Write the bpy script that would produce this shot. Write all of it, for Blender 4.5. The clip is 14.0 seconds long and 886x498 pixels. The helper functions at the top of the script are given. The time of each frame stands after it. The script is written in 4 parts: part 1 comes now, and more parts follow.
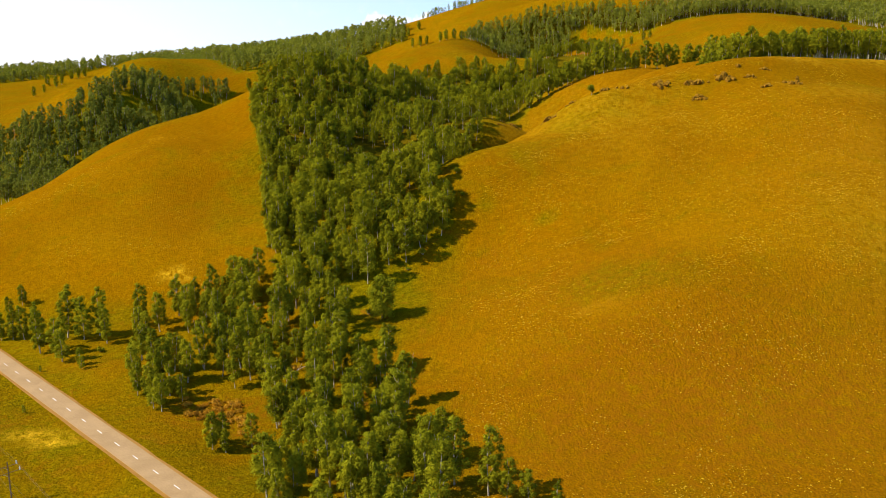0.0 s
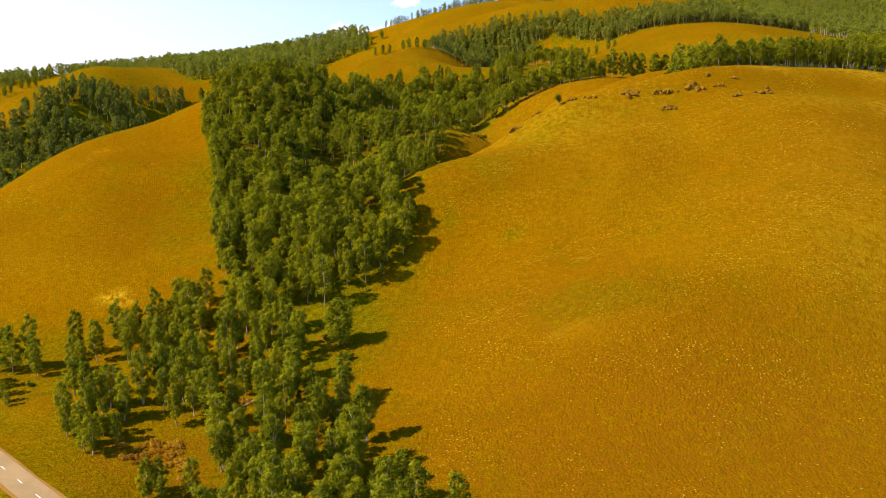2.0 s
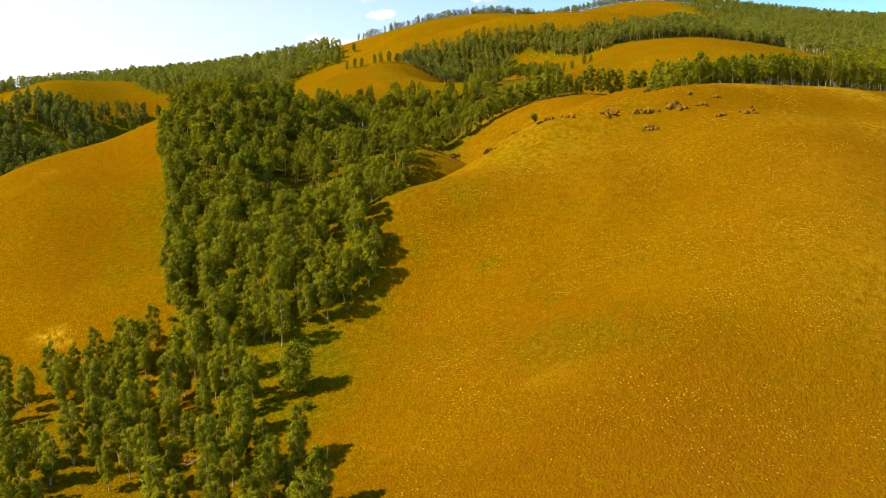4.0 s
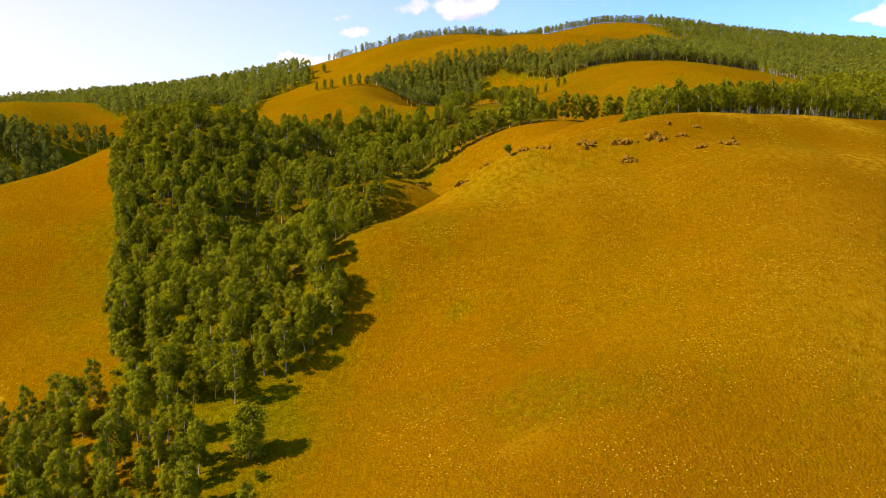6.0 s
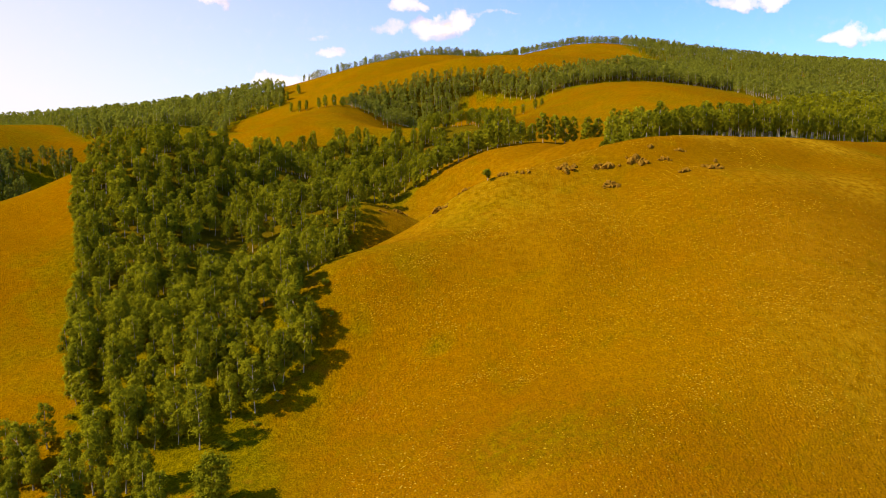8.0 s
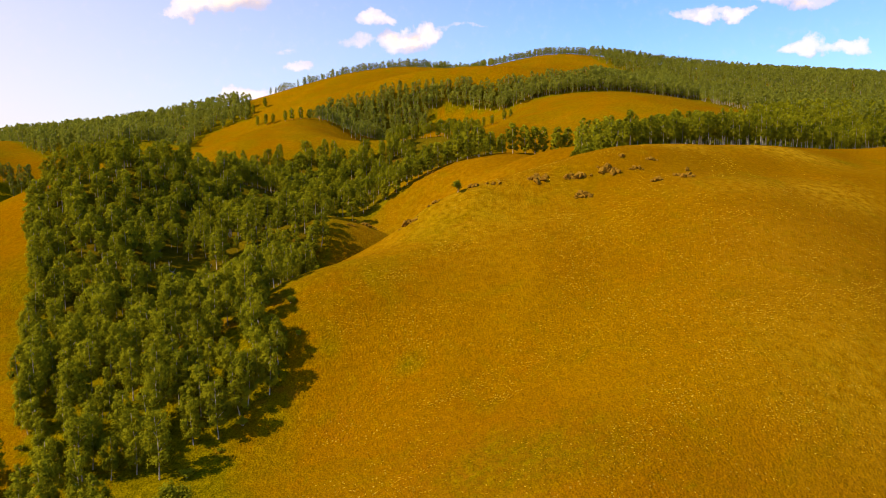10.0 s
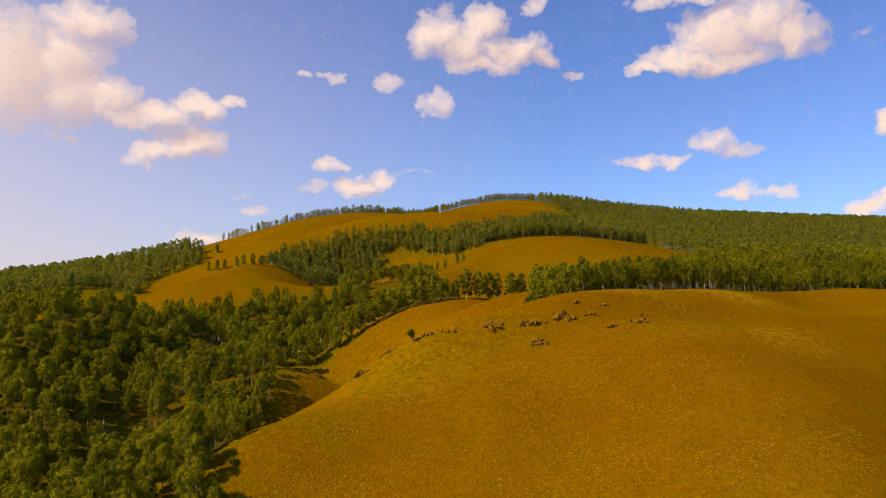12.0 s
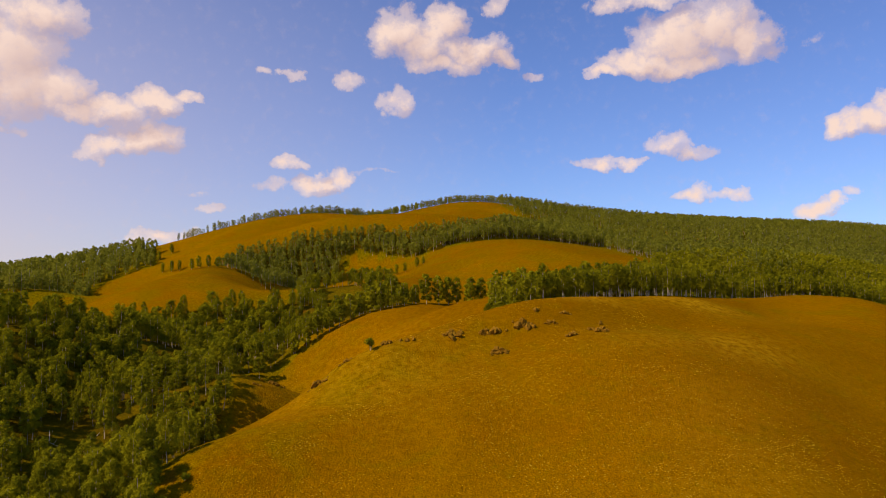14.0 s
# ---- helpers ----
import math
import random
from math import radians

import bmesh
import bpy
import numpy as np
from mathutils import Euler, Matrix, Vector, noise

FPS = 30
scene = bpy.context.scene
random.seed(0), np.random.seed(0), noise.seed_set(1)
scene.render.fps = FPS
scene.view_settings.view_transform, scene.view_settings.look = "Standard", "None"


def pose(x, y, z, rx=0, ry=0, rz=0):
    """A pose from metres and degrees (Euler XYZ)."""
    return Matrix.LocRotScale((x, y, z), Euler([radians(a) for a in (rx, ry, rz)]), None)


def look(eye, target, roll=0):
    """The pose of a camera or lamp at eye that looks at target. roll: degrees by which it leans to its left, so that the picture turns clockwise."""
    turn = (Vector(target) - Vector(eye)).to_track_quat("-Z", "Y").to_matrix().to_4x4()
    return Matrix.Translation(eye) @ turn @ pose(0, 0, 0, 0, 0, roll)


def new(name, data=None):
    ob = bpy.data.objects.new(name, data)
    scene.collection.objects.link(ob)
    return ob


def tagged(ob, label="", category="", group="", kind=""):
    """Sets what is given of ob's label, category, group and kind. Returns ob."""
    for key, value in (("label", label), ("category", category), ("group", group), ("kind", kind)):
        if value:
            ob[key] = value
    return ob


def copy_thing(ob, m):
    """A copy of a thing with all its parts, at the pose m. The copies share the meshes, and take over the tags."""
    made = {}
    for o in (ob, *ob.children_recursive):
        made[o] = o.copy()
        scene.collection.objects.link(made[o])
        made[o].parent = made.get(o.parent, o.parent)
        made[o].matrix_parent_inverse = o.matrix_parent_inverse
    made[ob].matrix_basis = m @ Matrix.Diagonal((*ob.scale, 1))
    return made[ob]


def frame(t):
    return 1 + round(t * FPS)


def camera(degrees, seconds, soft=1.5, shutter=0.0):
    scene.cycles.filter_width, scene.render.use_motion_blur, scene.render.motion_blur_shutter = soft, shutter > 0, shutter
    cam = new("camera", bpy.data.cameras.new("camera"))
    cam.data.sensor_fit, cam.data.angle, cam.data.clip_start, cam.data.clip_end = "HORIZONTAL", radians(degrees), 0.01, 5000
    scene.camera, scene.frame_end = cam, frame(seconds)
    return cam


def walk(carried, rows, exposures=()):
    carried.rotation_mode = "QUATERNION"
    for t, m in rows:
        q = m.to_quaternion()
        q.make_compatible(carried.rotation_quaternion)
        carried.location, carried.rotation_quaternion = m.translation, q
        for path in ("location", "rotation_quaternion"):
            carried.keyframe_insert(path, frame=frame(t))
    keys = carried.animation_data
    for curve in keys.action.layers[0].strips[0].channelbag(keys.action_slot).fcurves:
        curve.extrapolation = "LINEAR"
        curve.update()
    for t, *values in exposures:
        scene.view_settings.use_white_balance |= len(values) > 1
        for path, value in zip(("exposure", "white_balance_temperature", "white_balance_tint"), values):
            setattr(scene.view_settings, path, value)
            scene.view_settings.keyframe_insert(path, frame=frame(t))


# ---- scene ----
# The flight: seconds, place in metres, then yaw to the left, pitch and roll in degrees.
FLIGHT = (
    (0.0, 0.00, 0.00, 94.00, -0.019, -11.857, 0.120),
    (0.5, 0.27, 3.72, 93.93, -0.777, -11.665, 0.131),
    (1.0, 0.64, 7.81, 93.88, -1.455, -11.458, 0.165),
    (1.5, 1.11, 12.53, 93.89, -2.033, -11.281, 0.161),
    (2.0, 1.79, 17.91, 94.02, -2.556, -11.175, 0.100),
    (2.5, 2.63, 23.59, 94.29, -3.042, -11.010, 0.105),
    (3.0, 3.57, 29.26, 94.98, -3.509, -10.777, 0.153),
    (5.5, 8.19, 55.75, 101.78, -5.695, -9.453, 0.296),
    (6.0, 8.90, 60.47, 103.19, -6.291, -9.074, 0.350),
    (6.5, 9.36, 64.52, 104.40, -6.944, -8.708, 0.362),
    (7.0, 9.66, 67.94, 105.19, -7.421, -8.298, 0.284),
    (7.5, 9.97, 70.71, 105.52, -7.676, -7.988, 0.219),
    (10.0, 11.68, 80.91, 105.09, -10.126, -6.794, -0.504),
    (10.5, 12.12, 82.79, 105.28, -10.940, -6.534, -0.732),
    (11.0, 12.61, 84.60, 105.90, -11.835, -1.838, -0.854),
    (11.5, 13.05, 86.21, 106.80, -12.787, 3.444, -1.000),
    (12.0, 13.41, 87.55, 107.87, -13.633, 3.597, -1.054),
    (12.5, 13.66, 88.64, 108.97, -14.467, 3.551, -0.966),
    (13.0, 13.82, 89.53, 109.94, -15.281, 3.516, -0.893),
    (13.5, 13.90, 90.25, 110.78, -16.011, 3.487, -0.820),
    (14.0, 13.96, 90.87, 111.58, -16.642, 3.500, -0.847),
)
cam = camera(59.6, 14.0, soft=0.8)
walk(cam,
     [(t, pose(x, y, z, 90 + pitch, 0, yaw) @ pose(0, 0, 0, 0, 0, roll)) for t, x, y, z, yaw, pitch, roll in FLIGHT],
     exposures=((0.0, 0.72, 6500, 9), (3.0, 0.76, 6550, 10), (5.5, 0.69, 6800, 13), (7.5, 0.60, 6950, 17), (10.5, 0.49, 7050, 20), (11.2, 0.37, 7100, 21), (11.8, 0.06, 7250, 23), (12.5, -0.06, 7350, 26), (14.0, -0.11, 7400, 27)))

# ---------------------------------------------------------------- light
SUN_AZIMUTH, SUN_HEIGHT = -102.0, 42.0      # degrees clockwise from +y, and above the horizon


def heading(azimuth, height):
    a, h = radians(azimuth), radians(height)
    return Vector((math.sin(a) * math.cos(h), math.cos(a) * math.cos(h), math.sin(h)))


sun = new("sun", bpy.data.lights.new("sun", "SUN"))
sun.data.energy, sun.data.angle, sun.data.color = 4.2, radians(0.6), (1.0, 0.88, 0.66)
sun.matrix_world = look((0, 0, 400), Vector((0, 0, 400)) - heading(SUN_AZIMUTH, SUN_HEIGHT))


def node(tree, kind, links=(), **values):
    """A node with its inputs set: name=value, or (name, socket) in links."""
    n = tree.nodes.new(kind)
    for key, value in values.items():
        if key in n.bl_rna.properties:
            setattr(n, key, value)
        else:
            n.inputs[key.replace("_", " ")].default_value = value
    for key, socket in links:
        tree.links.new(socket, n.inputs[key])
    return n


def maths(tree, operation, a, b=None, c=None, clamp=False):
    n = tree.nodes.new("ShaderNodeMath")
    n.operation, n.use_clamp = operation, clamp
    for i, value in enumerate((a, b, c)):
        if value is None:
            continue
        if isinstance(value, (int, float)):
            n.inputs[i].default_value = value
        else:
            tree.links.new(value, n.inputs[i])
    return n.outputs[0]


def blend(tree, factor, a, b, kind="MIX"):
    n = tree.nodes.new("ShaderNodeMix")
    n.data_type, n.blend_type = "RGBA", kind
    for i, value in ((0, factor), (6, a), (7, b)):
        if isinstance(value, (int, float)):
            n.inputs[i].default_value = value
        elif isinstance(value, (tuple, list)):
            n.inputs[i].default_value = (*value[:3], 1)
        else:
            tree.links.new(value, n.inputs[i])
    return n.outputs[2]


def ramp(tree, factor, *stops):
    n = tree.nodes.new("ShaderNodeValToRGB")
    for i, (at, colour) in enumerate(stops):
        e = n.color_ramp.elements[i] if i < 2 else n.color_ramp.elements.new(at)
        e.position = at
        e.color = (*colour, 1) if isinstance(colour, tuple) else (colour, colour, colour, 1)
    tree.links.new(factor, n.inputs[0])
    return n.outputs[0]


# Cumulus clouds as groups of lobes: azimuth and height of the middle, half width and half height, in degrees, and density.
WEST_CLOUD = ((-12.1, 14.1, 4.7, 2.9, 1.00), (-12.8, 16.1, 4.3, 3.5, 1.00), (-11.2, 18.6, 4.1, 2.0, 1.00), (-9.8, 13.9, 2.7, 2.1, 1.00),
    (-15.6, 15.3, 5.1, 5.6, 1.00), (-6.8, 12.9, 4.0, 1.4, 1.00), (-4.1, 13.7, 2.9, 1.2, 1.00), (-2.0, 14.1, 1.4, 0.6, 0.90),
    (-4.8, 11.2, 3.3, 1.7, 1.00), (-6.8, 10.4, 2.6, 1.1, 0.90), (-8.7, 12.6, 2.1, 1.1, 1.00), (-12.6, 11.3, 1.3, 0.6, 0.40))
MIDDLE_CLOUD = ((13.3, 19.1, 3.3, 2.1, 1.00), (15.6, 18.4, 3.8, 2.3, 1.00), (17.1, 19.7, 2.4, 2.3, 1.00), (19.2, 17.8, 3.6, 1.6, 1.00),
    (21.1, 17.1, 1.9, 0.8, 0.90), (17.1, 17.0, 4.5, 1.0, 0.90), (23.6, 16.0, 1.6, 0.5, 0.45), (21.0, 20.8, 1.7, 1.2, 0.80),
    (13.5, 14.4, 2.0, 1.3, 0.75), (9.6, 15.8, 2.0, 0.9, 0.70), (5.7, 16.0, 1.1, 0.7, 0.65), (3.7, 16.2, 1.4, 0.6, 0.60),
    (29.6, 20.4, 2.7, 0.9, 0.80), (32.2, 20.4, 3.1, 0.8, 0.80))
EAST_CLOUD = ((34.0, 17.6, 4.6, 3.1, 1.00), (36.8, 18.1, 4.2, 3.1, 1.00), (38.9, 17.0, 2.3, 2.2, 1.00), (31.2, 16.4, 3.4, 1.5, 1.00),
    (28.9, 15.9, 2.0, 0.7, 1.00), (34.0, 16.0, 5.7, 1.3, 1.00), (42.5, 16.4, 1.3, 0.5, 0.30), (44.3, 10.6, 2.2, 1.1, 1.00),
    (45.9, 11.1, 2.4, 1.4, 1.00), (47.6, 11.7, 2.1, 1.7, 1.00))
LOW_CLOUDS = ((27.6, 9.5, 2.0, 0.8, 0.90), (30.3, 9.2, 1.3, 0.7, 0.85), (29.2, 9.3, 2.8, 0.4, 0.50), (32.9, 10.4, 2.5, 1.2, 0.75),
    (34.6, 9.8, 2.0, 0.6, 0.70), (34.5, 6.8, 1.8, 0.9, 0.90), (37.5, 6.9, 1.4, 0.6, 0.75), (36.0, 6.6, 1.8, 0.5, 0.50),
    (42.9, 5.3, 2.1, 0.9, 1.00), (43.9, 5.8, 1.2, 0.8, 1.00), (44.8, 6.6, 1.1, 0.5, 0.60))
SCRAPS = ((5.1, 9.9, 1.8, 0.8, 0.85), (6.3, 9.7, 1.6, 0.5, 0.70), (4.1, 8.2, 2.2, 0.6, 0.45), (7.4, 8.3, 2.4, 1.1, 0.95),
    (9.0, 8.8, 1.5, 0.9, 0.90), (11.3, 9.3, 3.3, 0.3, 0.30), (-0.2, 6.5, 1.4, 0.5, 0.60), (-1.2, 7.6, 2.2, 0.3, 0.30),
    (-3.8, 4.4, 1.7, 0.8, 0.80), (-1.7, 4.6, 1.0, 0.6, 0.70))
CLOUDS = WEST_CLOUD + MIDDLE_CLOUD + EAST_CLOUD + LOW_CLOUDS + SCRAPS


def cloud_cover(t, place):
    """How deep the clouds are at a place of the sky, (azimuth, height, 0) in degrees."""
    cover = None
    for azimuth, up, wide, high, dense in CLOUDS:
        n = node(t, "ShaderNodeVectorMath", [(0, place)], operation="MULTIPLY_ADD")
        wide, high = 0.90 * wide, 0.88 * high
        n.inputs[1].default_value, n.inputs[2].default_value = (1 / wide, 1 / high, 0), (-azimuth / wide, -up / high, 0)
        r = node(t, "ShaderNodeVectorMath", [(0, n.outputs[0]), (1, n.outputs[0])], operation="DOT_PRODUCT").outputs["Value"]
        body = maths(t, "MULTIPLY_ADD", r, -dense, dense, clamp=True)
        cover = body if cover is None else maths(t, "SMOOTH_MAX", cover, body, 0.12)
    return cover


def make_sky():
    world = bpy.data.worlds.new("sky")
    scene.world = world
    world.use_nodes = True
    t = world.node_tree
    t.nodes.clear()
    air = node(t, "ShaderNodeTexSky", sky_type="NISHITA", sun_disc=False, sun_elevation=radians(SUN_HEIGHT),
               sun_rotation=radians(SUN_AZIMUTH), altitude=600.0, air_density=1.0, dust_density=0.6, ozone_density=3.0)
    way = node(t, "ShaderNodeTexCoord").outputs["Generated"]
    xyz = node(t, "ShaderNodeSeparateXYZ", [("Vector", way)])
    x, y, z = xyz.outputs
    az = maths(t, "MULTIPLY", maths(t, "ARCTAN2", x, y), 57.2958)
    up = maths(t, "MULTIPLY", maths(t, "ARCSINE", z), 57.2958)
    # billowing edges: noise pushes the place about, and nibbles at the rim
    coarse = node(t, "ShaderNodeTexNoise", [("Vector", way)], Scale=26.0, Detail=6.0, Roughness=0.55)
    shift = node(t, "ShaderNodeVectorMath", [(0, coarse.outputs["Color"])], operation="MULTIPLY_ADD")
    shift.inputs[1].default_value, shift.inputs[2].default_value = (4.2, 2.6, 0), (-2.1, -1.3, 0)
    flat = node(t, "ShaderNodeCombineXYZ", [("X", az), ("Y", up)])
    place = node(t, "ShaderNodeVectorMath", [(0, flat.outputs[0]), (1, shift.outputs[0])], operation="ADD")
    sunward = node(t, "ShaderNodeVectorMath", [(0, place.outputs[0])], operation="ADD")
    sunward.inputs[1].default_value = (-1.1, 1.0, 0)
    cover = cloud_cover(t, place.outputs[0])
    ahead = cloud_cover(t, sunward.outputs[0])
    fine = node(t, "ShaderNodeTexNoise", [("Vector", way)], Scale=75.0, Detail=6.0, Roughness=0.62)
    rim = maths(t, "MULTIPLY", maths(t, "SUBTRACT", fine.outputs["Fac"], 0.5), maths(t, "MULTIPLY", cover, 5.0, clamp=True))
    edge = maths(t, "MULTIPLY_ADD", rim, 0.9, cover)
    mask = ramp(t, edge, (0.08, 0.0), (0.50, 0.55), (1.0, 1.0))
    mask.node.color_ramp.interpolation = "EASE"
    # the side towards the sun is bright, the far side and the underside grey
    lit = maths(t, "MULTIPLY_ADD", maths(t, "SUBTRACT", cover, ahead), 0.9, 0.42)
    lit = maths(t, "MULTIPLY_ADD", maths(t, "SUBTRACT", coarse.outputs["Fac"], 0.5), 0.9, lit)
    cloud = ramp(t, lit, (0.05, (0.56, 0.48, 0.50)), (0.45, (0.74, 0.64, 0.60)), (0.85, (0.90, 0.80, 0.71)))
    # a pale haze that thickens towards the sun's side
    side = maths(t, "ADD", maths(t, "MULTIPLY", maths(t, "ADD", az, 26.0), -1 / 48.0), 1.0, clamp=True)
    low = maths(t, "SUBTRACT", 1.0, maths(t, "DIVIDE", up, 30.0), clamp=True)
    haze = maths(t, "MULTIPLY", maths(t, "POWER", side, 1.1), maths(t, "POWER", low, 0.9), clamp=True)
    blue = blend(t, 1.0, air.outputs[0], (0.67, 0.98, 1.44), "MULTIPLY")
    level = node(t, "ShaderNodeVectorMath", [(0, blue)], operation="SCALE")
    level.inputs["Scale"].default_value = 0.115
    colour = blend(t, haze, level.outputs[0], (0.70, 0.67, 0.68))
    colour = blend(t, mask, colour, cloud)
    back = node(t, "ShaderNodeBackground", [("Color", colour)], Strength=1.0)
    t.links.new(back.outputs[0], node(t, "ShaderNodeOutputWorld").inputs[0])


make_sky()

# ---------------------------------------------------------------- materials
def material(name, roughness=0.9, specular=0.15):
    m = bpy.data.materials.new(name)
    m.use_nodes = True
    t = m.node_tree
    bsdf = t.nodes["Principled BSDF"]
    bsdf.inputs["Roughness"].default_value = roughness
    bsdf.inputs["Specular IOR Level"].default_value = specular
    return m, t, bsdf


def noise_at(t, place, scale, detail=4.0, rough=0.55, distortion=0.0):
    return node(t, "ShaderNodeTexNoise", [("Vector", place)], Scale=scale, Detail=detail, Roughness=rough, Distortion=distortion).outputs["Fac"]


def bump(t, bsdf, height, strength, distance):
    b = node(t, "ShaderNodeBump", [("Height", height)], Strength=strength, Distance=distance)
    t.links.new(b.outputs[0], bsdf.inputs["Normal"])


def dry_grass():
    """Late-summer steppe grass: ochre, with greener hollows, rusty herbs, straw patches and pale flower heads."""
    m, t, bsdf = material("dry_grass", 0.95, 0.0)
    place = node(t, "ShaderNodeNewGeometry").outputs["Position"]
    flat = node(t, "ShaderNodeMapping", [("Vector", place)])
    flat.inputs["Scale"].default_value = (1, 1, 0.35)
    p = flat.outputs[0]
    broad = noise_at(t, p, 0.011, 4, 0.6, 0.6)
    patch = noise_at(t, p, 0.045, 5, 0.62, 0.8)
    tuft = noise_at(t, p, 0.55, 4, 0.7)
    blade = noise_at(t, p, 2.2, 3, 0.7)
    ochre = blend(t, ramp(t, broad, (0.38, 0.0), (0.62, 1.0)), (0.205, 0.088, 0.0003), (0.244, 0.114, 0.0005))
    ochre = blend(t, ramp(t, patch, (0.52, 0.0), (0.74, 0.55)), ochre, (0.255, 0.100, 0.0003))
    ochre = blend(t, ramp(t, noise_at(t, p, 0.030, 4, 0.6, 1.0), (0.54, 0.0), (0.68, 0.45)), ochre, (0.165, 0.112, 0.0005))
    ochre = blend(t, ramp(t, noise_at(t, p, 0.075, 5, 0.65, 1.2), (0.64, 0.0), (0.80, 0.6)), ochre, (0.33, 0.165, 0.002))
    # greener sward where the ground is damp: painted on the mesh as a map of the meadow
    damp = node(t, "ShaderNodeAttribute", attribute_name="damp").outputs["Fac"]
    damp = maths(t, "MULTIPLY_ADD", maths(t, "SUBTRACT", patch, 0.5), 0.9, damp)
    green = blend(t, ramp(t, tuft, (0.3, 0.0), (0.7, 1.0)), (0.100, 0.083, 0.0006), (0.188, 0.138, 0.001))
    green = blend(t, ramp(t, noise_at(t, p, 0.09, 4, 0.6, 1.0), (0.60, 0.0), (0.72, 0.8)), green, (0.26, 0.11, 0.005))
    colour = blend(t, ramp(t, damp, (0.30, 0.0), (0.75, 1.0)), ochre, green)
    # streaks and splashes a few metres across, where the herbs change
    splash = noise_at(t, p, 0.16, 4, 0.65, 1.4)
    colour = blend(t, ramp(t, splash, (0.56, 0.0), (0.70, 0.45)), colour, (0.205, 0.128, 0.0005))
    colour = blend(t, ramp(t, splash, (0.28, 0.40), (0.42, 0.0)), colour, (0.245, 0.088, 0.0003))
    # tufts and blades
    colour = blend(t, 1.0, colour, ramp(t, tuft, (0.34, 0.84), (0.5, 1.0), (0.66, 1.16)), "MULTIPLY")
    colour = blend(t, 1.0, colour, ramp(t, blade, (0.36, 0.78), (0.64, 1.24)), "MULTIPLY")
    for name, mark in (("straw", (0.62, 0.36, 0.012)), ("rust", (0.225, 0.082, 0.002))):
        share = node(t, "ShaderNodeAttribute", attribute_name=name).outputs["Fac"]
        share = maths(t, "MULTIPLY", share, maths(t, "MULTIPLY_ADD", noise_at(t, p, 0.34, 5, 0.7), 4.6, -1.75), clamp=True)
        colour = blend(t, share, colour, mark)
    # leaf litter and dark humus on the woods' floor, shade put into the colour
    shaded_litter = node(t, "ShaderNodeAttribute", attribute_name="shaded_litter").outputs["Fac"]
    shaded_litter = maths(t, "MULTIPLY", shaded_litter, ramp(t, patch, (0.40, 1.0), (0.66, 0.45)))
    colour = blend(t, shaded_litter, colour, blend(t, tuft, (0.060, 0.042, 0.002), (0.125, 0.082, 0.004)))
    # scattered pale seed heads in drifts
    dots = node(t, "ShaderNodeTexVoronoi", [("Vector", p)], Scale=0.85, Randomness=1.0)
    head = maths(t, "LESS_THAN", dots.outputs["Distance"], 0.22)
    drift = ramp(t, noise_at(t, p, 0.022, 5, 0.6, 0.8), (0.50, 0.0), (0.60, 1.0))
    drift = maths(t, "MULTIPLY", drift, ramp(t, damp, (0.25, 1.0), (0.5, 0.1)))
    few = maths(t, "GREATER_THAN", node(t, "ShaderNodeSeparateColor", [("Color", dots.outputs["Color"])]).outputs[0], 0.55)
    colour = blend(t, maths(t, "MULTIPLY", maths(t, "MULTIPLY", head, drift), maths(t, "MULTIPLY", few, 0.75)), colour, (0.52, 0.34, 0.03))
    bsdf.inputs["Sheen Weight"].default_value = 0.03
    bsdf.inputs["Sheen Roughness"].default_value = 0.45
    bsdf.inputs["Sheen Tint"].default_value = (0.9, 0.55, 0.08, 1)
    t.links.new(colour, bsdf.inputs["Base Color"])
    knoll = node(t, "ShaderNodeTexVoronoi", [("Vector", p)], Scale=1.25, Randomness=1.0).outputs["Distance"]
    bump(t, bsdf, maths(t, "SUBTRACT", maths(t, "ADD", maths(t, "MULTIPLY", tuft, 1.3), maths(t, "MULTIPLY", blade, 0.8)), maths(t, "MULTIPLY", knoll, 0.7)), 0.8, 0.42)
    return m


def foliage(name, dark, light):
    m, t, bsdf = material(name, 0.85, 0.0)
    place = node(t, "ShaderNodeNewGeometry").outputs
    one = node(t, "ShaderNodeObjectInfo").outputs["Random"]
    crown = noise_at(t, place["Position"], 0.13, 2, 0.5)
    leaf = place["Random Per Island"]
    tone = maths(t, "ADD", maths(t, "MULTIPLY_ADD", leaf, 0.18, 0.06), maths(t, "ADD", maths(t, "MULTIPLY", one, 0.34), maths(t, "MULTIPLY_ADD", crown, 2.0, -0.70)), clamp=True)
    colour = ramp(t, tone, (0.12, dark), (0.85, light))
    t.links.new(colour, bsdf.inputs["Base Color"])
    glow = node(t, "ShaderNodeBsdfTranslucent", [("Color", colour)])
    mix = node(t, "ShaderNodeMixShader", [(1, bsdf.outputs[0]), (2, glow.outputs[0])])
    mix.inputs[0].default_value = 0.40
    t.links.new(mix.outputs[0], t.nodes["Material Output"].inputs[0])
    return m


def bark(name, pale, dark):
    m, t, bsdf = material(name, 0.85, 0.1)
    place = node(t, "ShaderNodeNewGeometry").outputs["Position"]
    flat = node(t, "ShaderNodeMapping", [("Vector", place)])
    flat.inputs["Scale"].default_value = (1, 1, 2.5)
    scar = noise_at(t, flat.outputs[0], 1.3, 3, 0.7)
    t.links.new(blend(t, ramp(t, scar, (0.52, 0.0), (0.62, 1.0)), pale, dark), bsdf.inputs["Base Color"])
    return m


